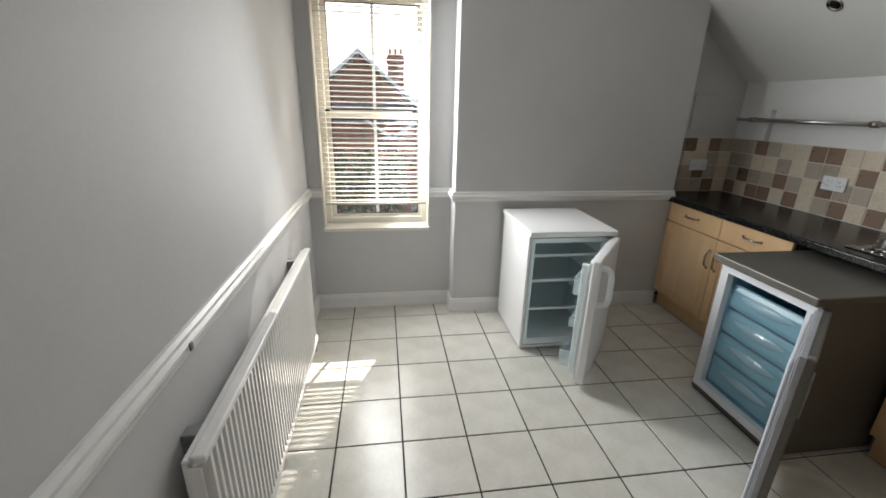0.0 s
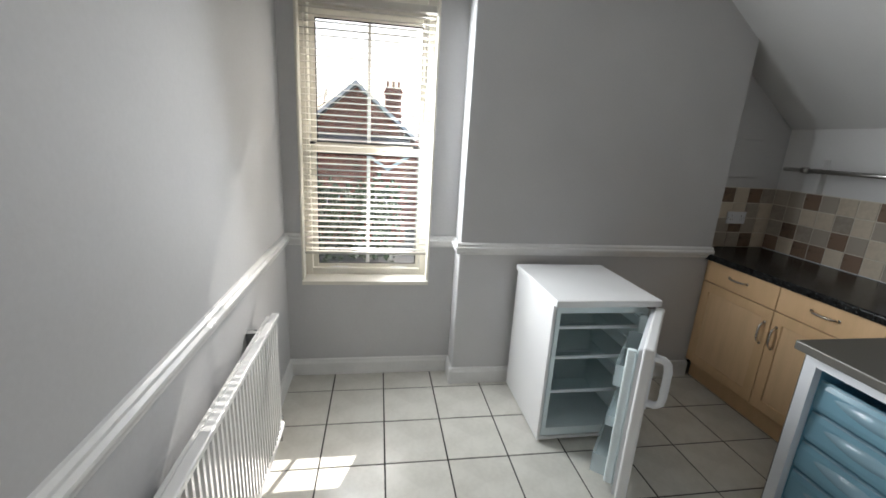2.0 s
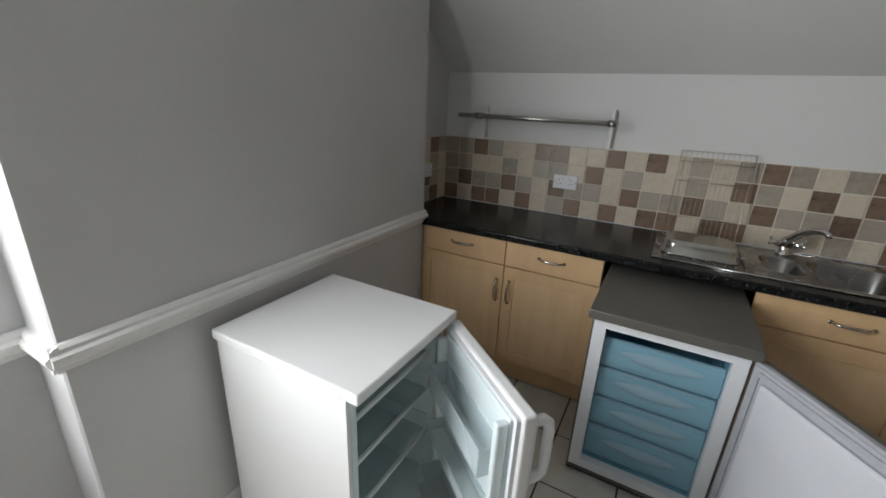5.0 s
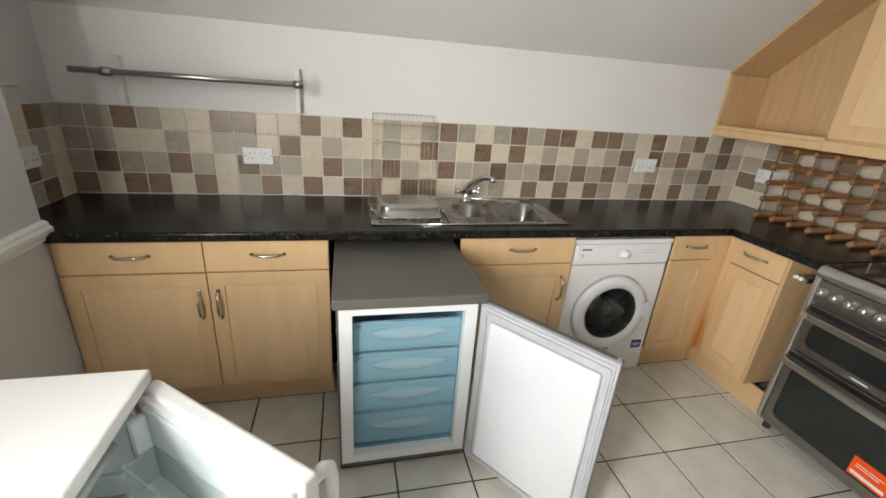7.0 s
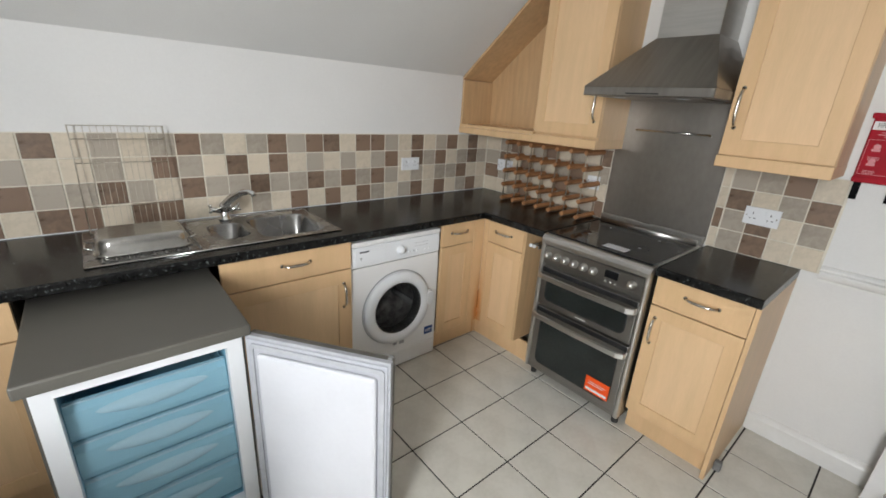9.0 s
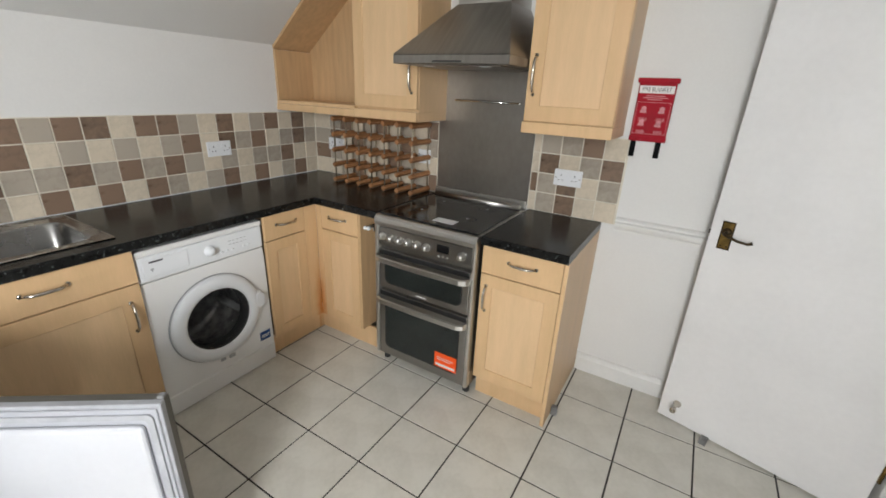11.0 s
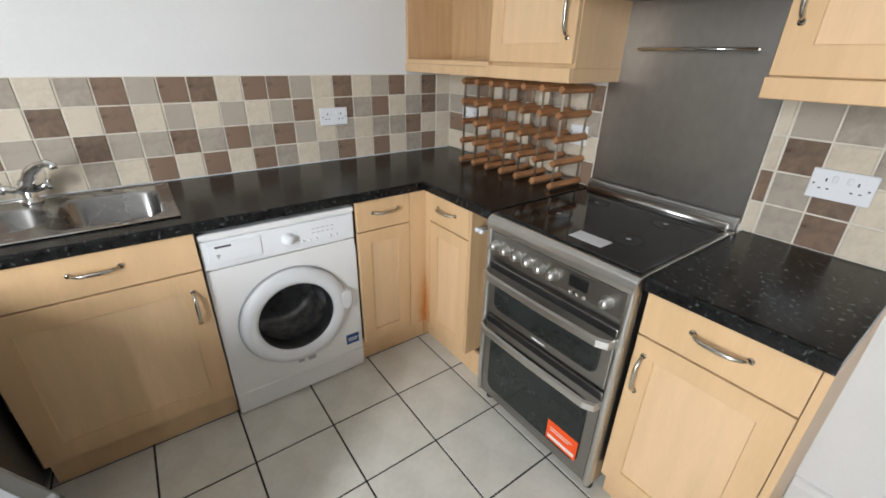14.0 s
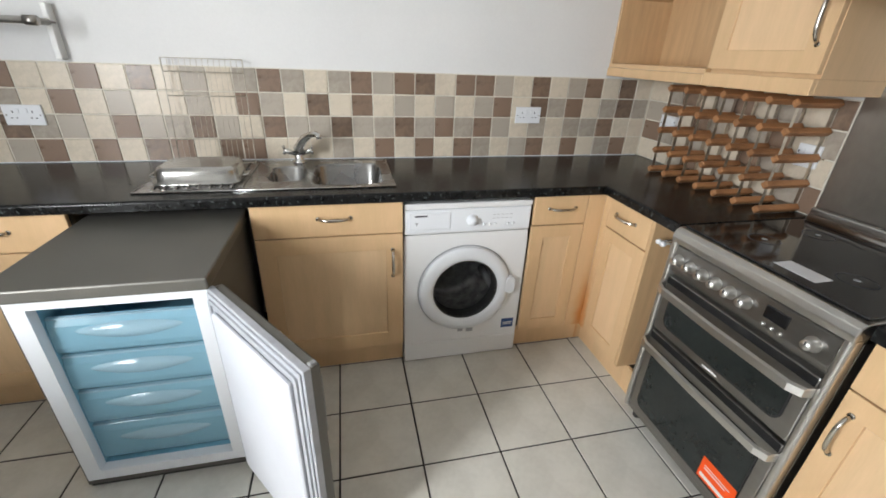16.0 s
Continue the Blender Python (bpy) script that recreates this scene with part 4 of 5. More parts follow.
def cooker():
    c = thing("cooker", south(1.696, -0.185), "stainless steel double-oven cooker with a black glass hob lid", "cooker")
    w, d = 0.60, 0.575
    part("body", boxes((0, w, 0.0, d, 0.06, 0.865), bevel=0.004), M["cooker_steel"], c)
    part("hob_surround", extrude_outline([(-0.02, 0.845), (-0.036, 0.852), (-0.040, 0.872), (-0.034, 0.892), (-0.018, 0.904), (0.0, 0.9055), (d, 0.9055), (d, 0.845)], 'x', 0.0, w, bevel=0.002), M["bright_steel"], c)
    part("glass_lid", boxes((0.012, w - 0.012, -0.008, d - 0.062, 0.906, 0.914), bevel=0.003), M["black_glass"], c, "black glass hob lid")
    part("lid_hinge_bar", tube([(0.02, d - 0.04, 0.918), (w - 0.02, d - 0.04, 0.918)], 0.016, 12), M["stainless"], c)
    part("rear_trim", boxes((0.0, w, d - 0.022, d, 0.905, 0.955), bevel=0.006, seg=2), M["stainless"], c)
    for x, y in ((0.16, 0.17), (0.44, 0.17), (0.16, 0.40), (0.44, 0.40)):
        part("burner_mark", plate([(x + 0.047 * math.cos(k * 0.2618), y + 0.047 * math.sin(k * 0.2618)) for k in range(24)], [(x + 0.043 * math.cos(k * 0.2618), y + 0.043 * math.sin(k * 0.2618)) for k in range(24)], 'z', 0.9142, 0.9146), M["dark_ink"], c)
        part("pan_mark", lathe([(0.0, 0.0156), (0.008, 0.0156), (0.009, 0.0150)], (x, y, 0.9), 'z', 10), M["grey_ink"], c)
    part("paper_label", boxes((0.31, 0.43, 0.035, 0.10, 0.9145, 0.9153)), M["paper"], c, "white paper label on the lid")
    fas = [(0.0, 0.735), (-0.022, 0.738), (-0.03, 0.76), (-0.026, 0.842), (0.0, 0.845)]
    part("control_panel", extrude_outline(fas, 'x', 0.022, w - 0.022, bevel=0.003), M["cooker_steel"], c)
    for x in (0.05, 0.105, 0.16, 0.215, 0.27, 0.325, 0.525):
        k = part("knob", lathe([(0, -0.058), (0.013, -0.057), (0.0155, -0.045), (0.018, -0.034), (0.022, -0.030), (0.022, -0.026)], (x, 0, 0.793), 'y', 24), M["bright_steel"], c)
        part("pointer", boxes((x - 0.0015, x + 0.0015, -0.0595, -0.056, 0.795, 0.806)), M["dark_ink"], k)
    part("display", boxes((0.385, 0.455, -0.0315, -0.022, 0.785, 0.825), bevel=0.002), M["black_glass"], c, "dark clock display")
    for k in range(3):
        part("button", lathe([(0, -0.036), (0.006, -0.035), (0.007, -0.027)], (0.395 + 0.026 * k, 0, 0.766), 'y', 12), M["stainless"], c)
    for z0, z1, nm in ((0.492, 0.722, "top"), (0.085, 0.478, "main")):
        dd = part("oven_door", boxes((0.024, w - 0.024, -0.028, 0.0, z0, z1), bevel=0.005, seg=2), M["cooker_steel"], c)
        part("glass", extrude_outline(rounded(0.068, w - 0.068, z0 + 0.04, z1 - 0.068, 0.03), 'y', -0.0315, -0.027), M["oven_glass"], dd, "smoked oven window")
        part("glass_surround", plate(rounded(0.062, w - 0.062, z0 + 0.034, z1 - 0.062, 0.034), rounded(0.068, w - 0.068, z0 + 0.04, z1 - 0.068, 0.03), 'y', -0.0305, -0.027), M["black"], dd)
        zh = z1 - 0.043
        pts = [(0.02, -0.026, zh), (0.026, -0.058, zh - 0.002), (0.06, -0.072, zh - 0.004), (w / 2, -0.076, zh - 0.005), (w - 0.06, -0.072, zh - 0.004), (w - 0.026, -0.058, zh - 0.002), (w - 0.02, -0.026, zh)]
        bm = bmesh.new()
        rows = [[bm.verts.new((p[0], p[1] + dy, p[2] + dz)) for dy, dz in ((0.006, -0.016), (-0.004, -0.012), (-0.004, 0.012), (0.006, 0.016))] for p in pts]
        for a, b in zip(rows, rows[1:]):
            for q in range(4):
                bm.faces.new((a[q], a[(q + 1) % 4], b[(q + 1) % 4], b[q]))
        bm.faces.new(rows[0])
        bm.faces.new(rows[-1])
        bmesh.ops.recalc_face_normals(bm, faces=bm.faces)
        part("handle", bm, M["bright_steel"], dd, "broad curved steel oven handle")
        # black strip on the door's face, standing in for the dark gap above it
        part("door_gap_strip", boxes((0.028, w - 0.028, -0.0295, -0.026, z1 - 0.03, z1 - 0.004)), M["black"], dd)
        if nm == "main":
            part("sticker", boxes((0.400, 0.534, -0.0328, -0.0315, 0.130, 0.220)), M["orange"], dd, "orange sticker")
            part("sticker_print", boxes((0.408, 0.526, -0.0336, -0.0326, 0.140, 0.154), (0.416, 0.50, -0.0336, -0.0326, 0.178, 0.182), (0.416, 0.515, -0.0336, -0.0326, 0.190, 0.193)), M["white_ink"], dd)
        else:
            part("badge", boxes((0.27, 0.33, -0.0296, -0.027, z0 + 0.012, z0 + 0.018)), M["white_ink"], dd)
    for x in (0.03, w - 0.03):
        xs = -0.002 if x < 0.3 else w - 0.022
        part("side_trim", boxes((xs, xs + 0.024, -0.036, 0.004, 0.062, 0.862), bevel=0.010, seg=3), M["bright_steel"], c, "rounded satin steel corner strip")
        part("foot", lathe([(0, 0), (0.018, 0), (0.018, 0.06), (0, 0.06)], (x, 0.03, 0), 'z', 14), M["dark_rubber"], c)
        part("rear_foot", lathe([(0, 0), (0.018, 0), (0.018, 0.06), (0, 0.06)], (x, d - 0.06, 0), 'z', 14), M["dark_rubber"], c)
    part("plinth_strip", boxes((0.01, w - 0.01, -0.02, 0.0, 0.058, 0.082), bevel=0.003), M["cooker_steel"], c)


fridge()
freezer()
washing_machine()
cooker()

# cooker hood
hd = thing("cooker_hood", south(1.655, -0.255), "stainless steel pyramid chimney cooker hood", "cooker hood")
hw, hdep = 0.592, 0.519
part("lip", boxes((0, hw, 0, hdep, 1.628, 1.668), bevel=0.003), M["hood_steel"], hd)
bm = bmesh.new()
lo = [bm.verts.new(p) for p in ((0.0, 0.0, 1.668), (hw, 0, 1.668), (hw, hdep, 1.668), (0, hdep, 1.668))]
hi = [bm.verts.new(p) for p in ((0.185, 0.265, 1.905), (hw - 0.13, 0.265, 1.905), (hw - 0.13, hdep, 1.905), (0.185, hdep, 1.905))]
for k in range(4):
    bm.faces.new((lo[k], lo[(k + 1) % 4], hi[(k + 1) % 4], hi[k]))
bm.faces.new(hi)
part("canopy", bm, M["hood_steel"], hd)
part("chimney", boxes((0.187, hw - 0.132, 0.268, hdep, 1.9, CEIL - 0.002), bevel=0.002), M["stainless"], hd, "square steel flue")
part("filter", boxes((0.06, hw - 0.06, 0.05, hdep - 0.06, 1.624, 1.629)), M["hood_steel"], hd)
part("controls", boxes((0.22, 0.37, -0.001, 0.006, 1.636, 1.642)), M["black"], hd)
for x in (0.15, hw - 0.15):
    part("lamp", lathe([(0, -0.004), (0.028, -0.004), (0.032, 0.002)], (x, 0.09, 1.626), 'z', 20), M["white_plastic"], hd)

# splashback and utensil rail
sb = structure("splashback", boxes((1.098, 1.702, YS, YS + 0.006, 0.93, 1.70), bevel=0.001), M["splash_steel"], "smeared stainless steel splashback behind the cooker", "splashback")
ur = thing("utensil_rail", pose(0, YS + 0.006, 0), "thin chrome utensil rail on the splashback", "rail")
part("bar", tube([(1.19, 0.035, 1.47), (1.58, 0.035, 1.47)], 0.005, 8), M["chrome"], ur)
for x in (1.20, 1.57):
    part("bracket", tube([(x, 0, 1.47), (x, 0.035, 1.47)], 0.006, 8), M["chrome"], ur)

# ---------------------------------------------------------------- wall cabinets
FW = YS + 0.31
u = thing("wall_cabinet", pose(1.06, FW, 0, 0, 0, 180), "maple wall cabinet with one shaker door", "cabinet", "wall cabinets")
w = 0.40
part("body", boxes((0, w, 0.021, 0.31, 1.40, 2.30), bevel=0.001), M["maple"], u)
shaker_door(u, 0.002, w - 0.002, 1.405, 2.298, stile=0.068, handle=(0.034, 1.60, 0.16, True))
part("light_pelmet", boxes((-0.002, w + 0.002, -0.008, 0.012, 1.352, 1.402), (-0.002, 0.016, 0.012, 0.305, 1.352, 1.402), (w - 0.016, w + 0.002, 0.012, 0.305, 1.352, 1.402), bevel=0.002), M["maple"], u)
u = thing("wall_cabinet", pose(2.10, FW, 0, 0, 0, 180), "maple wall cabinet with a tall shaker door under the slope", "cabinet", "wall cabinets")
w = 0.44
zs = KINK + (XE - 2.10) * RISE - 0.02
part("body", boxes((0, w, 0.021, 0.31, 1.40, zs), bevel=0.001), M["maple"], u)
shaker_door(u, 0.002, w - 0.002, 1.415, zs - 0.002, stile=0.068, handle=(w - 0.034, 1.58, 0.16, True))
part("light_pelmet", boxes((0.0, w + 0.002, -0.008, 0.012, 1.352, 1.402), (w - 0.016, w + 0.002, 0.012, 0.305, 1.352, 1.402), bevel=0.002), M["maple"], u)
# open corner shelf that follows the slope
u = thing("open_shelf_unit", pose(0, 0, 0), "open maple corner shelf cut to the sloping ceiling", "shelf")
xa, xb = 2.102, XE - 0.002


def under(x):
    return KINK + (XE - x) * RISE - 0.004


part("bottom", boxes((xa, xb, YS + 0.001, FW + 0.002, 1.395, 1.415), bevel=0.001), M["maple"], u)
part("back", extrude_outline([(xa, 1.415), (xb, 1.415), (xb, under(xb) - 0.02), (xa, under(xa) - 0.02)], 'y', YS + 0.001, YS + 0.012), M["maple_inside"], u)
part("side", boxes((xb - 0.018, xb, YS + 0.012, FW, 1.415, under(xb) - 0.022), bevel=0.001), M["maple_inside"], u)
part("sloped_top", extrude_outline([(xa, under(xa)), (xb, under(xb)), (xb, under(xb) - 0.02), (xa, under(xa) - 0.02)], 'y', YS + 0.001, FW), M["maple_inside"], u)
part("light_pelmet", boxes((xa - 0.001, xb, FW - 0.012, FW + 0.008, 1.352, 1.394), bevel=0.002), M["maple"], u)


# ---------------------------------------------------------------- wine rack
def wine_rack():
    r = thing("wine_rack", pose(2.40, -0.555, 0.9105, 0, 0, 180), "wooden and metal wine rack for thirty bottles on the worktop", "wine rack")
    cols, rows, px, pz, dep = 7, 5, 0.104, 0.098, 0.205
    peg = extrude_outline([(-0.013, -0.013), (0.013, -0.013), (0.013, 0.013), (-0.013, 0.013)], 'y', 0.0, dep, bevel=0.004)
    me = mesh_of("peg", peg, M["rack_wood"])
    for c in range(cols):
        for k in range(rows):
            o = new("peg", me)
            o.parent = r
            o.matrix_basis = pose(0.013 + c * px, 0, 0.018 + k * pz, 0, 45, 0)
    strip = mesh_of("upright", boxes((-0.0008, 0.0008, 0, 0.014, 0, 0.425)), M["wire"])
    for c in range(cols):
        for y in (0.012, dep - 0.026):
            o = new("upright", strip)
            o.parent = r
            o.matrix_basis = pose(0.013 + c * px, y, 0.0)
    cross = mesh_of("cross_strip", boxes((0, (cols - 1) * px, 0, 0.0012, -0.006, 0.006)), M["wire"])
    for k in range(rows):
        o = new("cross_strip", cross)
        o.parent = r
        o.matrix_basis = pose(0.013, dep - 0.004, 0.018 + k * pz)


wine_rack()


# ---------------------------------------------------------------- sockets, shelf, lights
def socket(m, w=0.146, group="double sockets"):
    s = thing("wall_socket", m, "white plastic double wall socket with switches", "socket", group)
    part("faceplate", boxes((-w / 2, w / 2, -0.011, 0.0, -0.043, 0.043), bevel=0.003, seg=2), M["white_plastic"], s)
    for x in (-0.036, 0.036):
        part("switch", boxes((x * 0.45 - 0.006, x * 0.45 + 0.006, -0.0145, -0.010, 0.008, 0.028), bevel=0.002), M["white_plastic"], s)
        part("pin_hole", boxes((x - 0.002, x + 0.002, -0.0116, -0.0105, 0.008, 0.018), (x - 0.013, x - 0.006, -0.0116, -0.0105, -0.014, -0.010), (x + 0.006, x + 0.013, -0.0116, -0.0105, -0.014, -0.010)), M["dark_ink"], s)
        part("screw", lathe([(0, -0.0118), (0.003, -0.0116), (0.0034, -0.0108)], (x * 1.72, 0, 0.0), 'y', 8), M["nickel"], s)


TF = 0.008      # how far the wall tiles stand out
socket(pose(XE - TF, 2.335, 1.12, 0, 0, -90))
socket(pose(XE - TF, -0.012, 1.138, 0, 0, -90))
socket(pose(0.888, YS + TF, 1.115, 0, 0, 180))
socket(pose(2.56, YS + TF, 1.125, 0, 0, 180))
socket(pose(1.80, YS + TF, 1.125, 0, 0, 180), 0.088)
socket(pose(2.50, YR - TF, 1.125), 0.146)

sh = thing("wall_shelf", pose(0, 0, 0), "slim metal rail shelf on two white wall brackets", "shelf")
part("shelf_board", boxes((2.615, XE - 0.03, 2.10, 3.0, 1.480, 1.488), bevel=0.002), M["hood_steel"], sh)
part("front_rail", tube([(2.605, 2.085, 1.484), (2.605, 3.01, 1.484)], 0.013, 10), M["stainless"], sh)
for y in (2.118, 2.895):
    b = part("bracket", boxes((XE - 0.045, XE, y - 0.012, y + 0.012, 1.345, 1.555), bevel=0.004, seg=2), M["trim"], sh, "white upright bracket")
    part("arm", tube([(XE - 0.01, y, 1.484), (2.605, y, 1.484)], 0.013, 10), M["hood_steel"], b)
    part("end_cap", lathe([(0, -0.022), (0.018, -0.02), (0.018, 0.02), (0, 0.022)], (2.605, y - 0.02, 1.484), 'y', 14), M["hood_steel"], b)

for y in (2.295, 0.24):
    x = 2.36
    dl = thing("downlight", pose(x, y, KINK + (XE - x) * RISE, 0, math.degrees(math.atan(RISE)), 0), "chrome recessed downlight switched off", "ceiling light", "downlights")
    part("bezel", lathe([(0.043, -0.001), (0.041, -0.006), (0.034, -0.007), (0.028, -0.002), (0.026, 0.0)], (0, 0, 0), 'z', 28), M["chrome"], dl)
    part("lamp_face", lathe([(0.0, -0.0035), (0.012, -0.0035), (0.027, -0.001)], (0, 0, 0), 'z', 20), M["black_glass"], dl, "dark lamp face")

# ---------------------------------------------------------------- radiator
rd = thing("radiator", pose(XL, 0.966, 0), "long white ribbed panel radiator on the wall", "radiator")
RL, rz0, rz1, rx0, rx1 = 1.54, 0.11, 0.722, 0.055, 0.10
part("back_panel", boxes((rx0 - 0.01, rx0 + 0.008, 0.0, RL, rz0, rz1 - 0.01), bevel=0.004), M["trim"], rd)
part("front_panel", boxes((rx1 - 0.034, rx1 - 0.022, 0.0, RL, rz0, rz1), bevel=0.004), M["trim"], rd)
part("top_edge", boxes((rx1 - 0.034, rx1 + 0.003, 0.0, RL, rz1 - 0.02, rz1 + 0.002), bevel=0.005, seg=2), M["trim"], rd)
part("bottom_edge", boxes((rx1 - 0.034, rx1 + 0.003, 0.0, RL, rz0 - 0.004, rz0 + 0.03), bevel=0.006, seg=2), M["trim"], rd)
o = [(rx1 - 0.023, -0.0105), (rx1 + 0.001, -0.0065), (rx1 + 0.001, 0.0065), (rx1 - 0.023, 0.0105)]
me = mesh_of("rib", extrude_outline(o, 'z', rz0 + 0.028, rz1 - 0.019), M["trim"])
n = int((RL - 0.05) / 0.0335)
for k in range(n):
    ob = new("rib", me)
    ob.parent = rd
    ob.matrix_basis = pose(0, 0.035 + k * 0.0335, 0)
bm = bmesh.new()
for k in range(58):
    y = 0.02 + k * (RL - 0.04) / 57
    box(bm, rx0 + 0.008, rx1 - 0.034, y - 0.002, y + 0.002, rz0 + 0.03, rz1 - 0.012)
part("convector_fins", bm, M["grey_rubber"], rd, "thin grey convector fins")
for y in (0.0, RL):
    part("end_cap", boxes((rx0, rx1 - 0.01, y - 0.004, y + 0.004, rz0 + 0.04, rz1 - 0.03), bevel=0.002), M["trim"], rd)
for y in (0.12, RL - 0.14):
    part("wall_bracket", boxes((0.0, rx0 + 0.004, y - 0.02, y + 0.02, 0.16, 0.70), bevel=0.002), M["grey_rubber"], rd)
part("valve", lathe([(0, 0), (0.016, 0), (0.018, 0.03), (0.012, 0.05), (0, 0.052)], (0.075, RL + 0.03, 0.10), 'z', 14), M["chrome"], rd)
part("pipe", tube([(0.075, RL + 0.03, 0.0), (0.075, RL + 0.03, 0.105), (0.075, RL - 0.01, 0.14)], 0.0075, 8), M["chrome"], rd)

# ---------------------------------------------------------------- door
DX, DY, DW, DA = -0.522, -0.425, 0.762, -15.0
dr = tagged(thing("door_1", pose(DX, DY, 0.008, 0, 0, DA), "white painted flush door standing open against the wall", "door"), kind="structure")
part("leaf", boxes((0, DW, -0.04, 0.0, 0.0, 1.98), bevel=0.003), M["door_white"], dr)
hp = part("handle_plate", boxes((DW - 0.085, DW - 0.04, 0.0, 0.003, 0.93, 1.05), bevel=0.002), M["brass"], dr, "tarnished brass handle plate")
part("lever", tube([(DW - 0.062, 0.003, 1.005), (DW - 0.062, 0.045, 1.005), (DW - 0.075, 0.055, 1.003), (DW - 0.115, 0.055, 0.99), (DW - 0.15, 0.052, 0.987), (DW - 0.165, 0.05, 0.995)], [0.008, 0.0065, 0.006, 0.0055, 0.0055, 0.0075], 10), M["dark_brass"], hp, "thin dark lever")
part("rose", lathe([(0.0, 0.012), (0.012, 0.011), (0.018, 0.006), (0.019, 0.002)], (DW - 0.062, 0.002, 1.005), 'y', 18), M["dark_brass"], hp)
part("plate_rim", plate([(DW - 0.086, 0.929), (DW - 0.039, 0.929), (DW - 0.039, 1.051), (DW - 0.086, 1.051)], [(DW - 0.081, 0.934), (DW - 0.044, 0.934), (DW - 0.044, 1.046), (DW - 0.081, 1.046)], 'y', 0.0, 0.0045), M["dark_brass"], hp)
for x in (DW - 0.074, DW - 0.051):
    part("screw", lathe([(0.0, 0.005), (0.003, 0.0045), (0.0035, 0.003)], (x, 0.0, 0.943), 'y', 8), M["dark_brass"], hp)
part("latch", boxes((DW - 0.001, DW + 0.008, -0.026, -0.014, 0.98, 1.0), bevel=0.002), M["black"], dr)
part("door_stop", lathe([(0.0, 0.078), (0.013, 0.075), (0.014, 0.06), (0.007, 0.05), (0.007, 0.02), (0.017, 0.007), (0.018, 0.0)], (DW - 0.075, 0.0, 0.105), 'y', 14), M["nickel"], dr, "small metal door stop")
for z in (0.2, 1.75):
    part("hinge", tube([(-0.004, 0.006, z), (-0.004, 0.006, z + 0.08)], 0.006, 8), M["brass"], dr)
wd = thing("door_wedge", pose(0.0, -0.56, 0, 0, 0, 75), "grey rubber wedge under the open door", "door wedge")
part("wedge", extrude_outline([(-0.05, 0.0), (0.05, 0.0), (0.05, 0.006), (-0.05, 0.026)], 'y', -0.016, 0.016, bevel=0.002), M["grey_rubber"], wd)


# ---------------------------------------------------------------- fire blanket
fb = thing("fire_blanket", pose(0.552, YS, 1.34, 0, 0, 180), "red fire blanket pouch hanging on the wall", "fire blanket")
part("pouch", boxes((-0.077, 0.077, -0.022, -0.002, 0.0, 0.268), bevel=0.008, seg=2), M["red"], fb)
part("flap", boxes((-0.086, 0.086, -0.025, -0.001, 0.25, 0.272), bevel=0.005, seg=2), M["red"], fb)
part("hem", boxes((-0.079, 0.079, -0.025, -0.002, -0.004, 0.02), bevel=0.005, seg=2), M["red"], fb)
for x in (-0.055, 0.052):
    part("pull_tape", boxes((x - 0.012, x + 0.012, -0.020, -0.016, -0.076, 0.002), bevel=0.001), M["tape"], fb, "black pull tape")
part("title_panel", boxes((-0.072, 0.072, -0.0236, -0.022, 0.207, 0.239)), M["white_ink"], fb)


def lettering(parent, text, x, y, z, size, mat, name="lettering"):
    c = bpy.data.curves.new(name, 'FONT')
    c.body, c.size, c.align_x, c.align_y, c.extrude = text, size, 'CENTER', 'CENTER', 0.0003
    tmp = bpy.data.objects.new(name, c)
    scene.collection.objects.link(tmp)
    bpy.context.view_layer.update()
    me = bpy.data.meshes.new_from_object(tmp.evaluated_get(bpy.context.evaluated_depsgraph_get()))
    bpy.data.objects.remove(tmp)
    me.materials.clear()
    me.materials.append(mat)
    ob = new(name, me)
    ob.parent = parent
    ob.matrix_basis = pose(x, y, z, 90, 0, 0)
    return ob


t1 = lettering(fb, "FIRE BLANKET", 0, -0.0242, 0.223, 0.0225, M["dark_ink"])
t1.scale = (0.84, 1.15, 1)
bm = bmesh.new()
for k, (x0, x1, z) in enumerate(((-0.04, 0.04, 0.195), (-0.05, 0.05, 0.187), (-0.03, 0.03, 0.179))):
    box(bm, x0, x1, -0.0228, -0.0218, z, z + 0.003)
for x0, x1, z0, z1 in ((-0.07, 0.07, 0.168, 0.1695), (-0.07, 0.07, 0.03, 0.0315), (-0.07, -0.0685, 0.03, 0.168), (0.0685, 0.07, 0.03, 0.168)):
    box(bm, x0, x1, -0.0228, -0.0218, z0, z1)
for x in (-0.055, 0.02):
    for z in (0.105, 0.05):
        for q in range(3):
            box(bm, x, x + 0.036, -0.0228, -0.0218, z - 0.006 - 0.005 * q, z - 0.004 - 0.005 * q)
part("print", bm, M["pink_ink"], fb, "pale printed bars and frame")
bm = bmesh.new()
for x, z in ((-0.038, 0.135), (0.038, 0.135), (-0.038, 0.078), (0.034, 0.075)):
    lathe([(0.0, -0.0229), (0.011, -0.0229), (0.012, -0.0218)], (x, 0, z + 0.006), 'y', 7, bm)
    box(bm, x - 0.014, x + 0.012, -0.0229, -0.0218, z - 0.012, z - 0.002)
part("pictogram", bm, M["pink_ink"], fb, "plain white pictogram shapes")

# ---------------------------------------------------------------- outside
structure("ground", boxes((-400, 400, 3.9, 1200, -3.6, -3.4)), M["tarmac"], "asphalt street and ground outside", "ground")


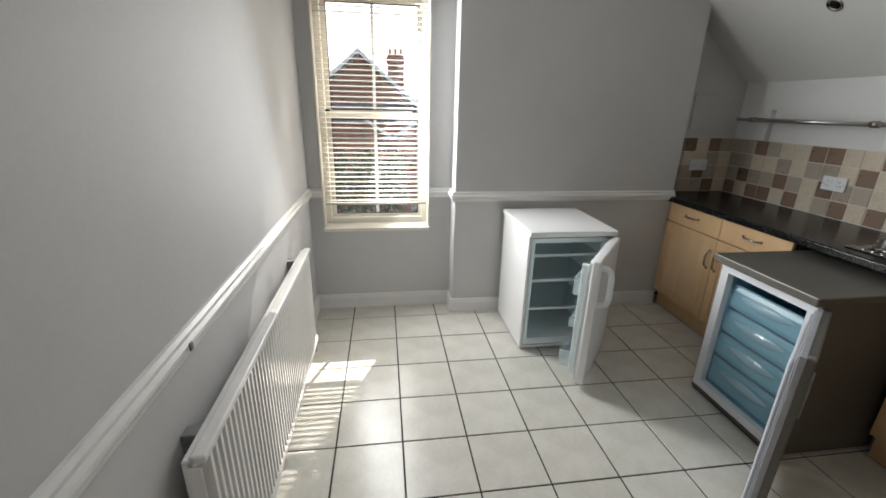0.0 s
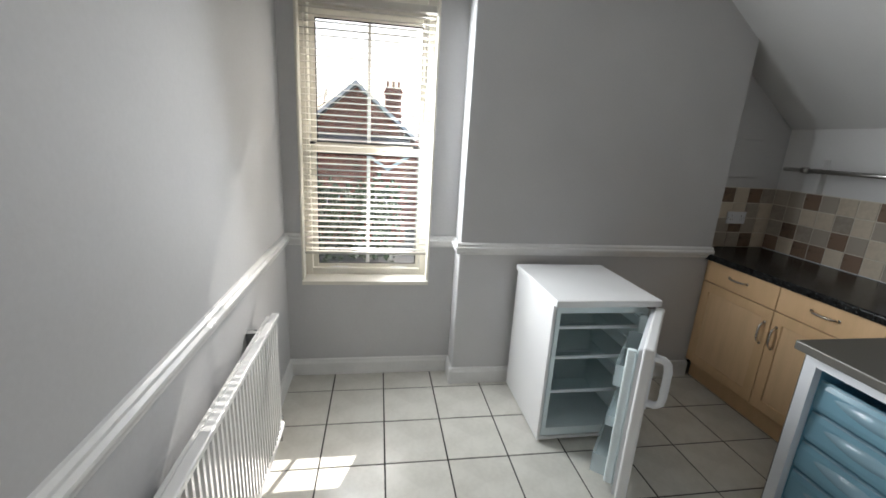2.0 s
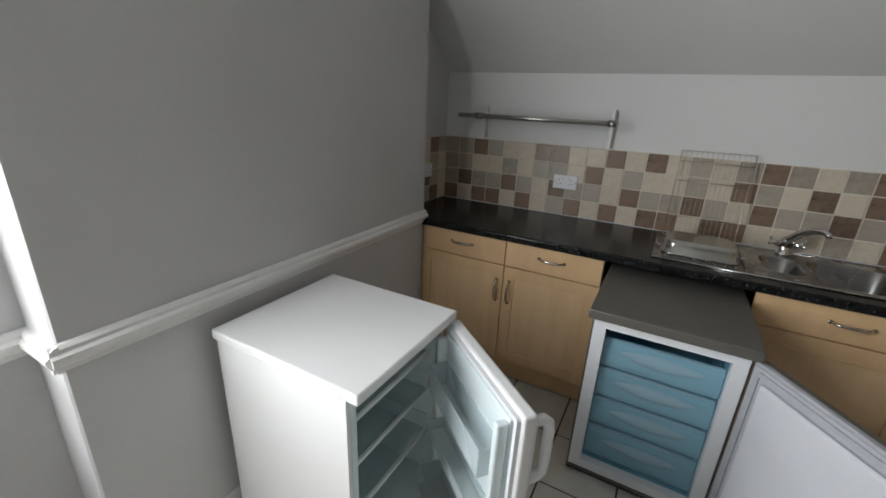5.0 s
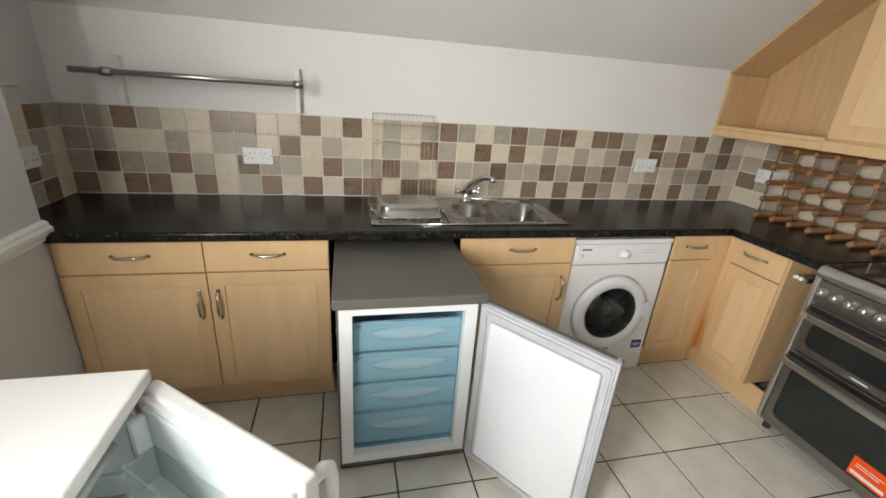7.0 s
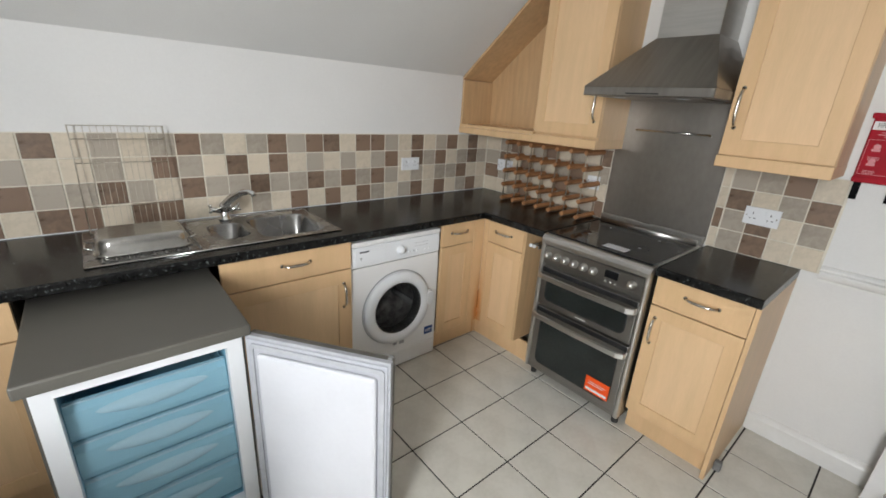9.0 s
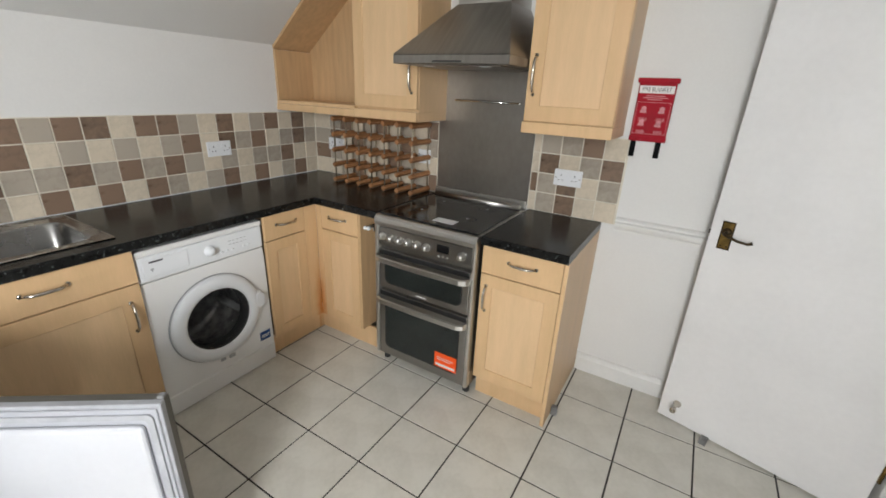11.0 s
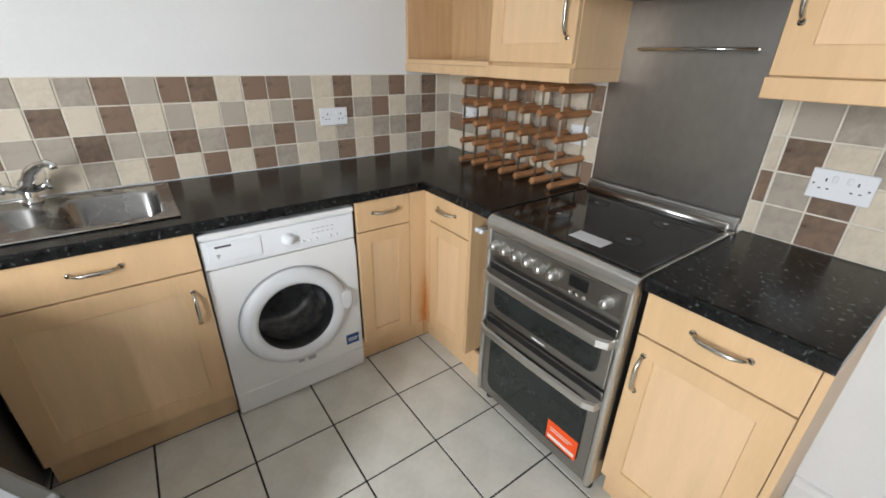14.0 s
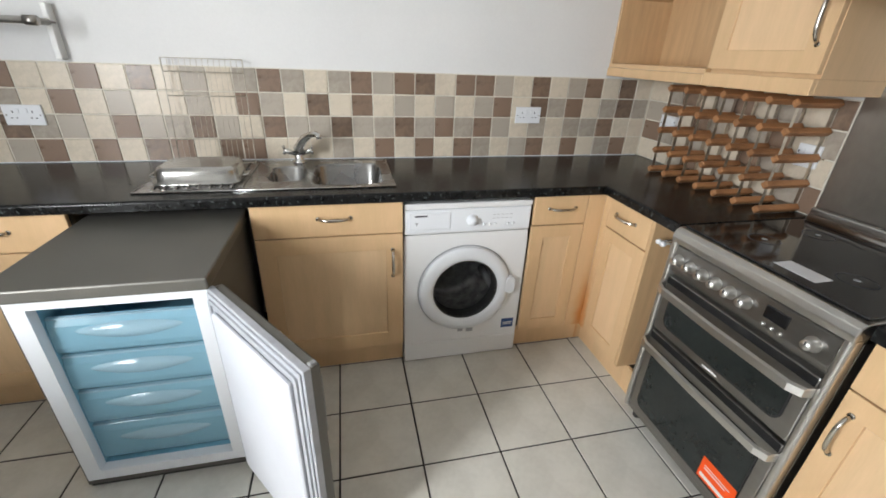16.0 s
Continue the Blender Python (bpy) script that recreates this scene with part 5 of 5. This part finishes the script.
def gable_house(x, y, w, eave, apex, depth, brick=True):
    h = thing("house", pose(x, y, -3.4), "red brick house with a white-boarded gable and slate roof", "house", "houses across the street")
    e, a = eave + 3.4, apex + 3.4
    part("wall", extrude_outline([(-w / 2, 0), (w / 2, 0), (w / 2, e), (0, a), (-w / 2, e)], 'y', 0, depth), M["brick"], h)
    s = math.atan2(a - e, w / 2)
    for sg in (-1, 1):
        o = [(0, a + 0.02), (0, a + 0.25), (sg * (w / 2 + 0.5), e - 0.5 * math.tan(s) + 0.25), (sg * (w / 2 + 0.5), e - 0.5 * math.tan(s) + 0.02)]
        part("roof", extrude_outline(o, 'y', -0.4, depth + 0.4), M["slate"], h)
        o = [(0, a + 0.08), (0, a + 0.27), (sg * (w / 2 + 0.52), e - 0.5 * math.tan(s) + 0.27), (sg * (w / 2 + 0.52), e - 0.5 * math.tan(s) + 0.08)]
        part("barge_board", extrude_outline(o, 'y', -0.52, -0.40), M["barge"], h)
    return h


def chimney_stack(parent, x, y, w, z0, z1):
    c = part("chimney", boxes((x - w / 2, x + w / 2, y, y + w, z0, z1), (x - w / 2 - 0.07, x + w / 2 + 0.07, y - 0.07, y + w + 0.07, z1 - 0.35, z1 - 0.15), bevel=0.02), M["brick"], parent)
    for k in range(3):
        part("chimney_pot", lathe([(0.10, 0), (0.12, 0.05), (0.09, 0.1), (0.085, 0.32), (0.10, 0.36), (0.0, 0.36)], (x - w / 3 + k * w / 3, y + w / 2, z1), 'z', 12), M["clay"], c)


h = gable_house(-1.1, 22.0, 4.7, 1.75, 3.75, 7.0)
chimney_stack(h, 1.85, 2.5, 0.9, 3.5, 7.5)
part("side_wing", boxes((2.4, 9.5, 1.5, 7.5, 0, 4.9)), M["brick"], h)
part("wing_roof", extrude_outline([(1.2, 4.8), (7.8, 4.8), (4.5, 6.3)], 'x', 2.35, 9.8), M["slate"], h)
part("bay_roof", extrude_outline([(-2.2, 4.15), (0.0, 5.0), (0.0, 4.1)], 'x', -2.2, 2.6), M["slate"], h, "lean-to slate roof over a bay")
part("bay", boxes((-2.0, 2.4, -1.9, 0.0, 0, 4.1)), M["brick"], h)
for x in (-1.2, 1.0):
    wdw = part("window", boxes((x - 0.55, x + 0.55, -1.98, -1.9, 1.0, 2.6)), M["barge"], h)
    part("pane", boxes((x - 0.47, x - 0.03, -1.99, -1.97, 1.08, 2.52), (x + 0.03, x + 0.47, -1.99, -1.97, 1.08, 2.52)), M["far_glass"], wdw)
for x in (0.05, 1.5):
    part("porch_board", extrude_outline([(x, 4.55 if x < 1 else 3.6), (x + 1.45, 3.6 if x < 1 else 4.55), (x + 1.45, 3.45 if x < 1 else 4.4), (x, 4.4 if x < 1 else 3.45)], 'y', -2.6, -2.5, bevel=0.01), M["barge"], h)
h = gable_house(-9.5, 24.0, 7.0, 1.2, 3.0, 8.0)
chimney_stack(h, 3.6, 3.0, 0.8, 4.0, 7.3)
h = gable_house(9.5, 25.0, 7.0, 0.6, 2.2, 8.0)


def hedge(x, y, lx, ly, hgt, seed):
    rng = random.Random(seed)
    bm = bmesh.new()
    for k in range(1500):
        u, v, w = rng.uniform(-1, 1), rng.uniform(-1, 1), rng.random() ** 0.6
        bulge = 0.75 + 0.25 * noise.noise((u * 3 + seed, v * 2, w * 2))
        p = Vector((x + u * lx * bulge, y + v * ly * bulge, -3.4 + w * hgt * bulge))
        s = rng.uniform(0.08, 0.2)
        q = Euler((rng.uniform(0, 6), rng.uniform(0, 6), rng.uniform(0, 6))).to_matrix()
        vs = [bm.verts.new(p + q @ Vector(c) * s) for c in ((-1, 0, 0), (0, -0.6, 0.15), (1, 0, 0), (0, 0.6, 0.15))]
        bm.faces.new(vs)
    return tagged(solid("hedge", bm, M["leaf"], "dense dark green hedge across the street", "hedge"), kind="stuff")


hedge(-1.2, 17.0, 2.6, 1.2, 3.9, 3)
hedge(-6.5, 17.5, 2.4, 1.2, 3.2, 5)


def bare_tree(x, y, hgt, seed):
    rng = random.Random(seed)
    t = thing("tree", pose(x, y, -3.4), "bare winter tree beside the houses", "tree")
    part("trunk", tube([(0, 0, 0), (0.05, 0, hgt * 0.3), (-0.05, 0.05, hgt * 0.5)], [0.22, 0.17, 0.13], 8), M["bark"], t)
    bm = bmesh.new()

    def grow(p, d, ln, r, lev):
        q = p + d * ln
        m = p + d * ln * 0.5 + Vector((rng.uniform(-1, 1), rng.uniform(-1, 1), 0)) * ln * 0.06
        tube([p, m, q], [r, r * 0.8, r * 0.6], 5, bm)
        if lev:
            for k in range(3):
                nd = (d + Vector((rng.uniform(-1, 1), rng.uniform(-1, 1), rng.uniform(-0.2, 0.6))) * 0.75).normalized()
                grow(q, nd, ln * 0.72, r * 0.6, lev - 1)
    for k in range(4):
        a = k * 1.57 + rng.random()
        grow(Vector((-0.05, 0.05, hgt * 0.5)), Vector((math.cos(a) * 0.6, math.sin(a) * 0.6, 0.9)).normalized(), hgt * 0.2, 0.09, 4)
    part("crown", bm, M["bark"], t, "bare branching crown")


bare_tree(-5.6, 27.0, 8.0, 4)

# ---------------------------------------------------------------- tiles, piece by piece
P = 0.1070
ROWS4 = (0.9115, 1.0180, 1.1245, 1.2310)
COL = {"C": "cream", "G": "taupe", "B": "brown"}
rng = random.Random(11)


def tile_mesh(name, w, h, th, mat, bevel):
    bm = boxes((-w / 2, w / 2, -th, 0, -h / 2, h / 2))
    front = [e for e in bm.edges if all(v.co.y < -th / 2 for v in e.verts)]
    bmesh.ops.bevel(bm, geom=front, offset=bevel, segments=1, affect='EDGES')
    return mesh_of(name, bm, mat)


TILES = {}


def wall_tile(parent, key, m, w=P - 0.006):
    k = (key, round(w, 3))
    if k not in TILES:
        TILES[k] = tile_mesh("tile", w, P - 0.0065, 0.005, M[COL[key]], 0.0015)
    o = new("tile", TILES[k])
    o.parent = parent
    o.matrix_basis = m @ pose(0, 0, 0, rng.uniform(-0.35, 0.35), 0, rng.uniform(-0.35, 0.35))


# each row from top to bottom, read along the wall
EAST = ("GGBGCCBBCCBCBCGCGBGCGBGBBCBBGCBCGBCBC",
        "GGCCGCGGCBCGCCGCBGCBCBCGCGCGBCBGBCGBG",
        "GBGGBGCBGGCBGGBGCBGGBGGBGBGBGCGCGGBCC",
        "BCBBCBCGBCBCBBCBBCCCGCBCBCBGCGBCBCGBC")
SOUTH = ("CGBCGBCGCB", "GBCBGCGBCG", "BGCGCCBGCC", "CCGBCGCCGB")
RIGHT = ("GGBC", "BCGB", "GBCG", "GBCC")
ALCOVE = ("BBCBG", "GCCGC", "BGBGC", "BGGBC")
gb = structure("tiled_splashback_east", boxes((XE - 0.004, XE, YS, YR, 0.9105, 1.338)), M["tile_grout"], "cream, taupe and brown wall tiles above the worktop", "wall tiles")
y_left = 1.370 + 17 * P
for r in range(4):
    for c, key in enumerate(EAST[r]):
        y1 = min(y_left - c * P, YR - 0.006)
        y0 = max(y_left - (c + 1) * P, YS + 0.012)
        if y1 - y0 > 0.02:
            wall_tile(gb, key, pose(XE - 0.003, (y0 + y1) / 2, ROWS4[3 - r] + P / 2 - 0.001, 0, 0, -90), y1 - y0 - 0.006)
gb = structure("tiled_splashback_south", boxes((1.704, XE - 0.005, YS, YS + 0.004, 0.9105, 1.338)), M["tile_grout"], "wall tiles behind the wine rack", "wall tiles")
for r in range(4):
    for c, key in enumerate(SOUTH[r]):
        x1 = XE - 0.05 - c * P if c else XE - 0.01
        x0 = max(XE - 0.05 - (c + 1) * P, 1.706)
        if x1 - x0 > 0.02:
            wall_tile(gb, key, pose((x0 + x1) / 2, YS + 0.003, ROWS4[3 - r] + P / 2 - 0.001, 0, 0, 180), min(x1 - x0 - 0.006, 0.15))
gb = structure("tiled_splashback_end", boxes((0.618, 1.097, YS, YS + 0.004, 0.9105, 1.338)), M["tile_grout"], "wall tiles beside the cooker", "wall tiles")
for r in range(4):
    for c, key in enumerate(RIGHT[r]):
        wall_tile(gb, key, pose(1.052 - (c + 0.5) * P, YS + 0.003, ROWS4[3 - r] + P / 2 - 0.001, 0, 0, 180))
    wall_tile(gb, "CCBC"[r], pose(1.074, YS + 0.003, ROWS4[3 - r] + P / 2 - 0.001, 0, 0, 180), 0.034)
gb = structure("tiled_splashback_alcove", boxes((BX1, XE - 0.005, YR - 0.004, YR, 0.9105, 1.338)), M["tile_grout"], "wall tiles in the alcove", "wall tiles")
for r in range(4):
    for c, key in enumerate(ALCOVE[r]):
        wall_tile(gb, key, pose(BX1 + 0.05 + (c + 0.5) * P, YR - 0.003, ROWS4[3 - r] + P / 2 - 0.001))

# floor tiles on their grid
F = 0.3133
floor_ob = bpy.data.objects["floor"]
fm = {}
ox, oy = 1.92, 0.138
for i in range(-9, 4):
    for j in range(-4, 11):
        x0, x1, y0, y1 = ox + i * F + 0.0038, ox + (i + 1) * F - 0.0038, oy + j * F + 0.0038, oy + (j + 1) * F - 0.0038
        x0, x1, y0, y1 = max(x0, XL + 0.001), min(x1, XE - 0.3), max(y0, YS + 0.001), min(y1, YW - 0.001)
        if x1 - x0 < 0.02 or y1 - y0 < 0.02:
            continue
        k = (round(x1 - x0, 3), round(y1 - y0, 3))
        if k not in fm:
            bm = boxes((-k[0] / 2, k[0] / 2, -k[1] / 2, k[1] / 2, -0.008, 0.0))
            top = [e for e in bm.edges if all(v.co.z > -0.001 for v in e.verts)]
            bmesh.ops.bevel(bm, geom=top, offset=0.0012, segments=1, affect='EDGES')
            fm[k] = mesh_of("tile", bm, M["floor_tile"])
        o = new("tile", fm[k])
        o.parent = floor_ob
        o.matrix_basis = pose((x0 + x1) / 2, (y0 + y1) / 2, rng.uniform(-0.0006, 0.0), rng.uniform(-0.08, 0.08), rng.uniform(-0.08, 0.08), 0)
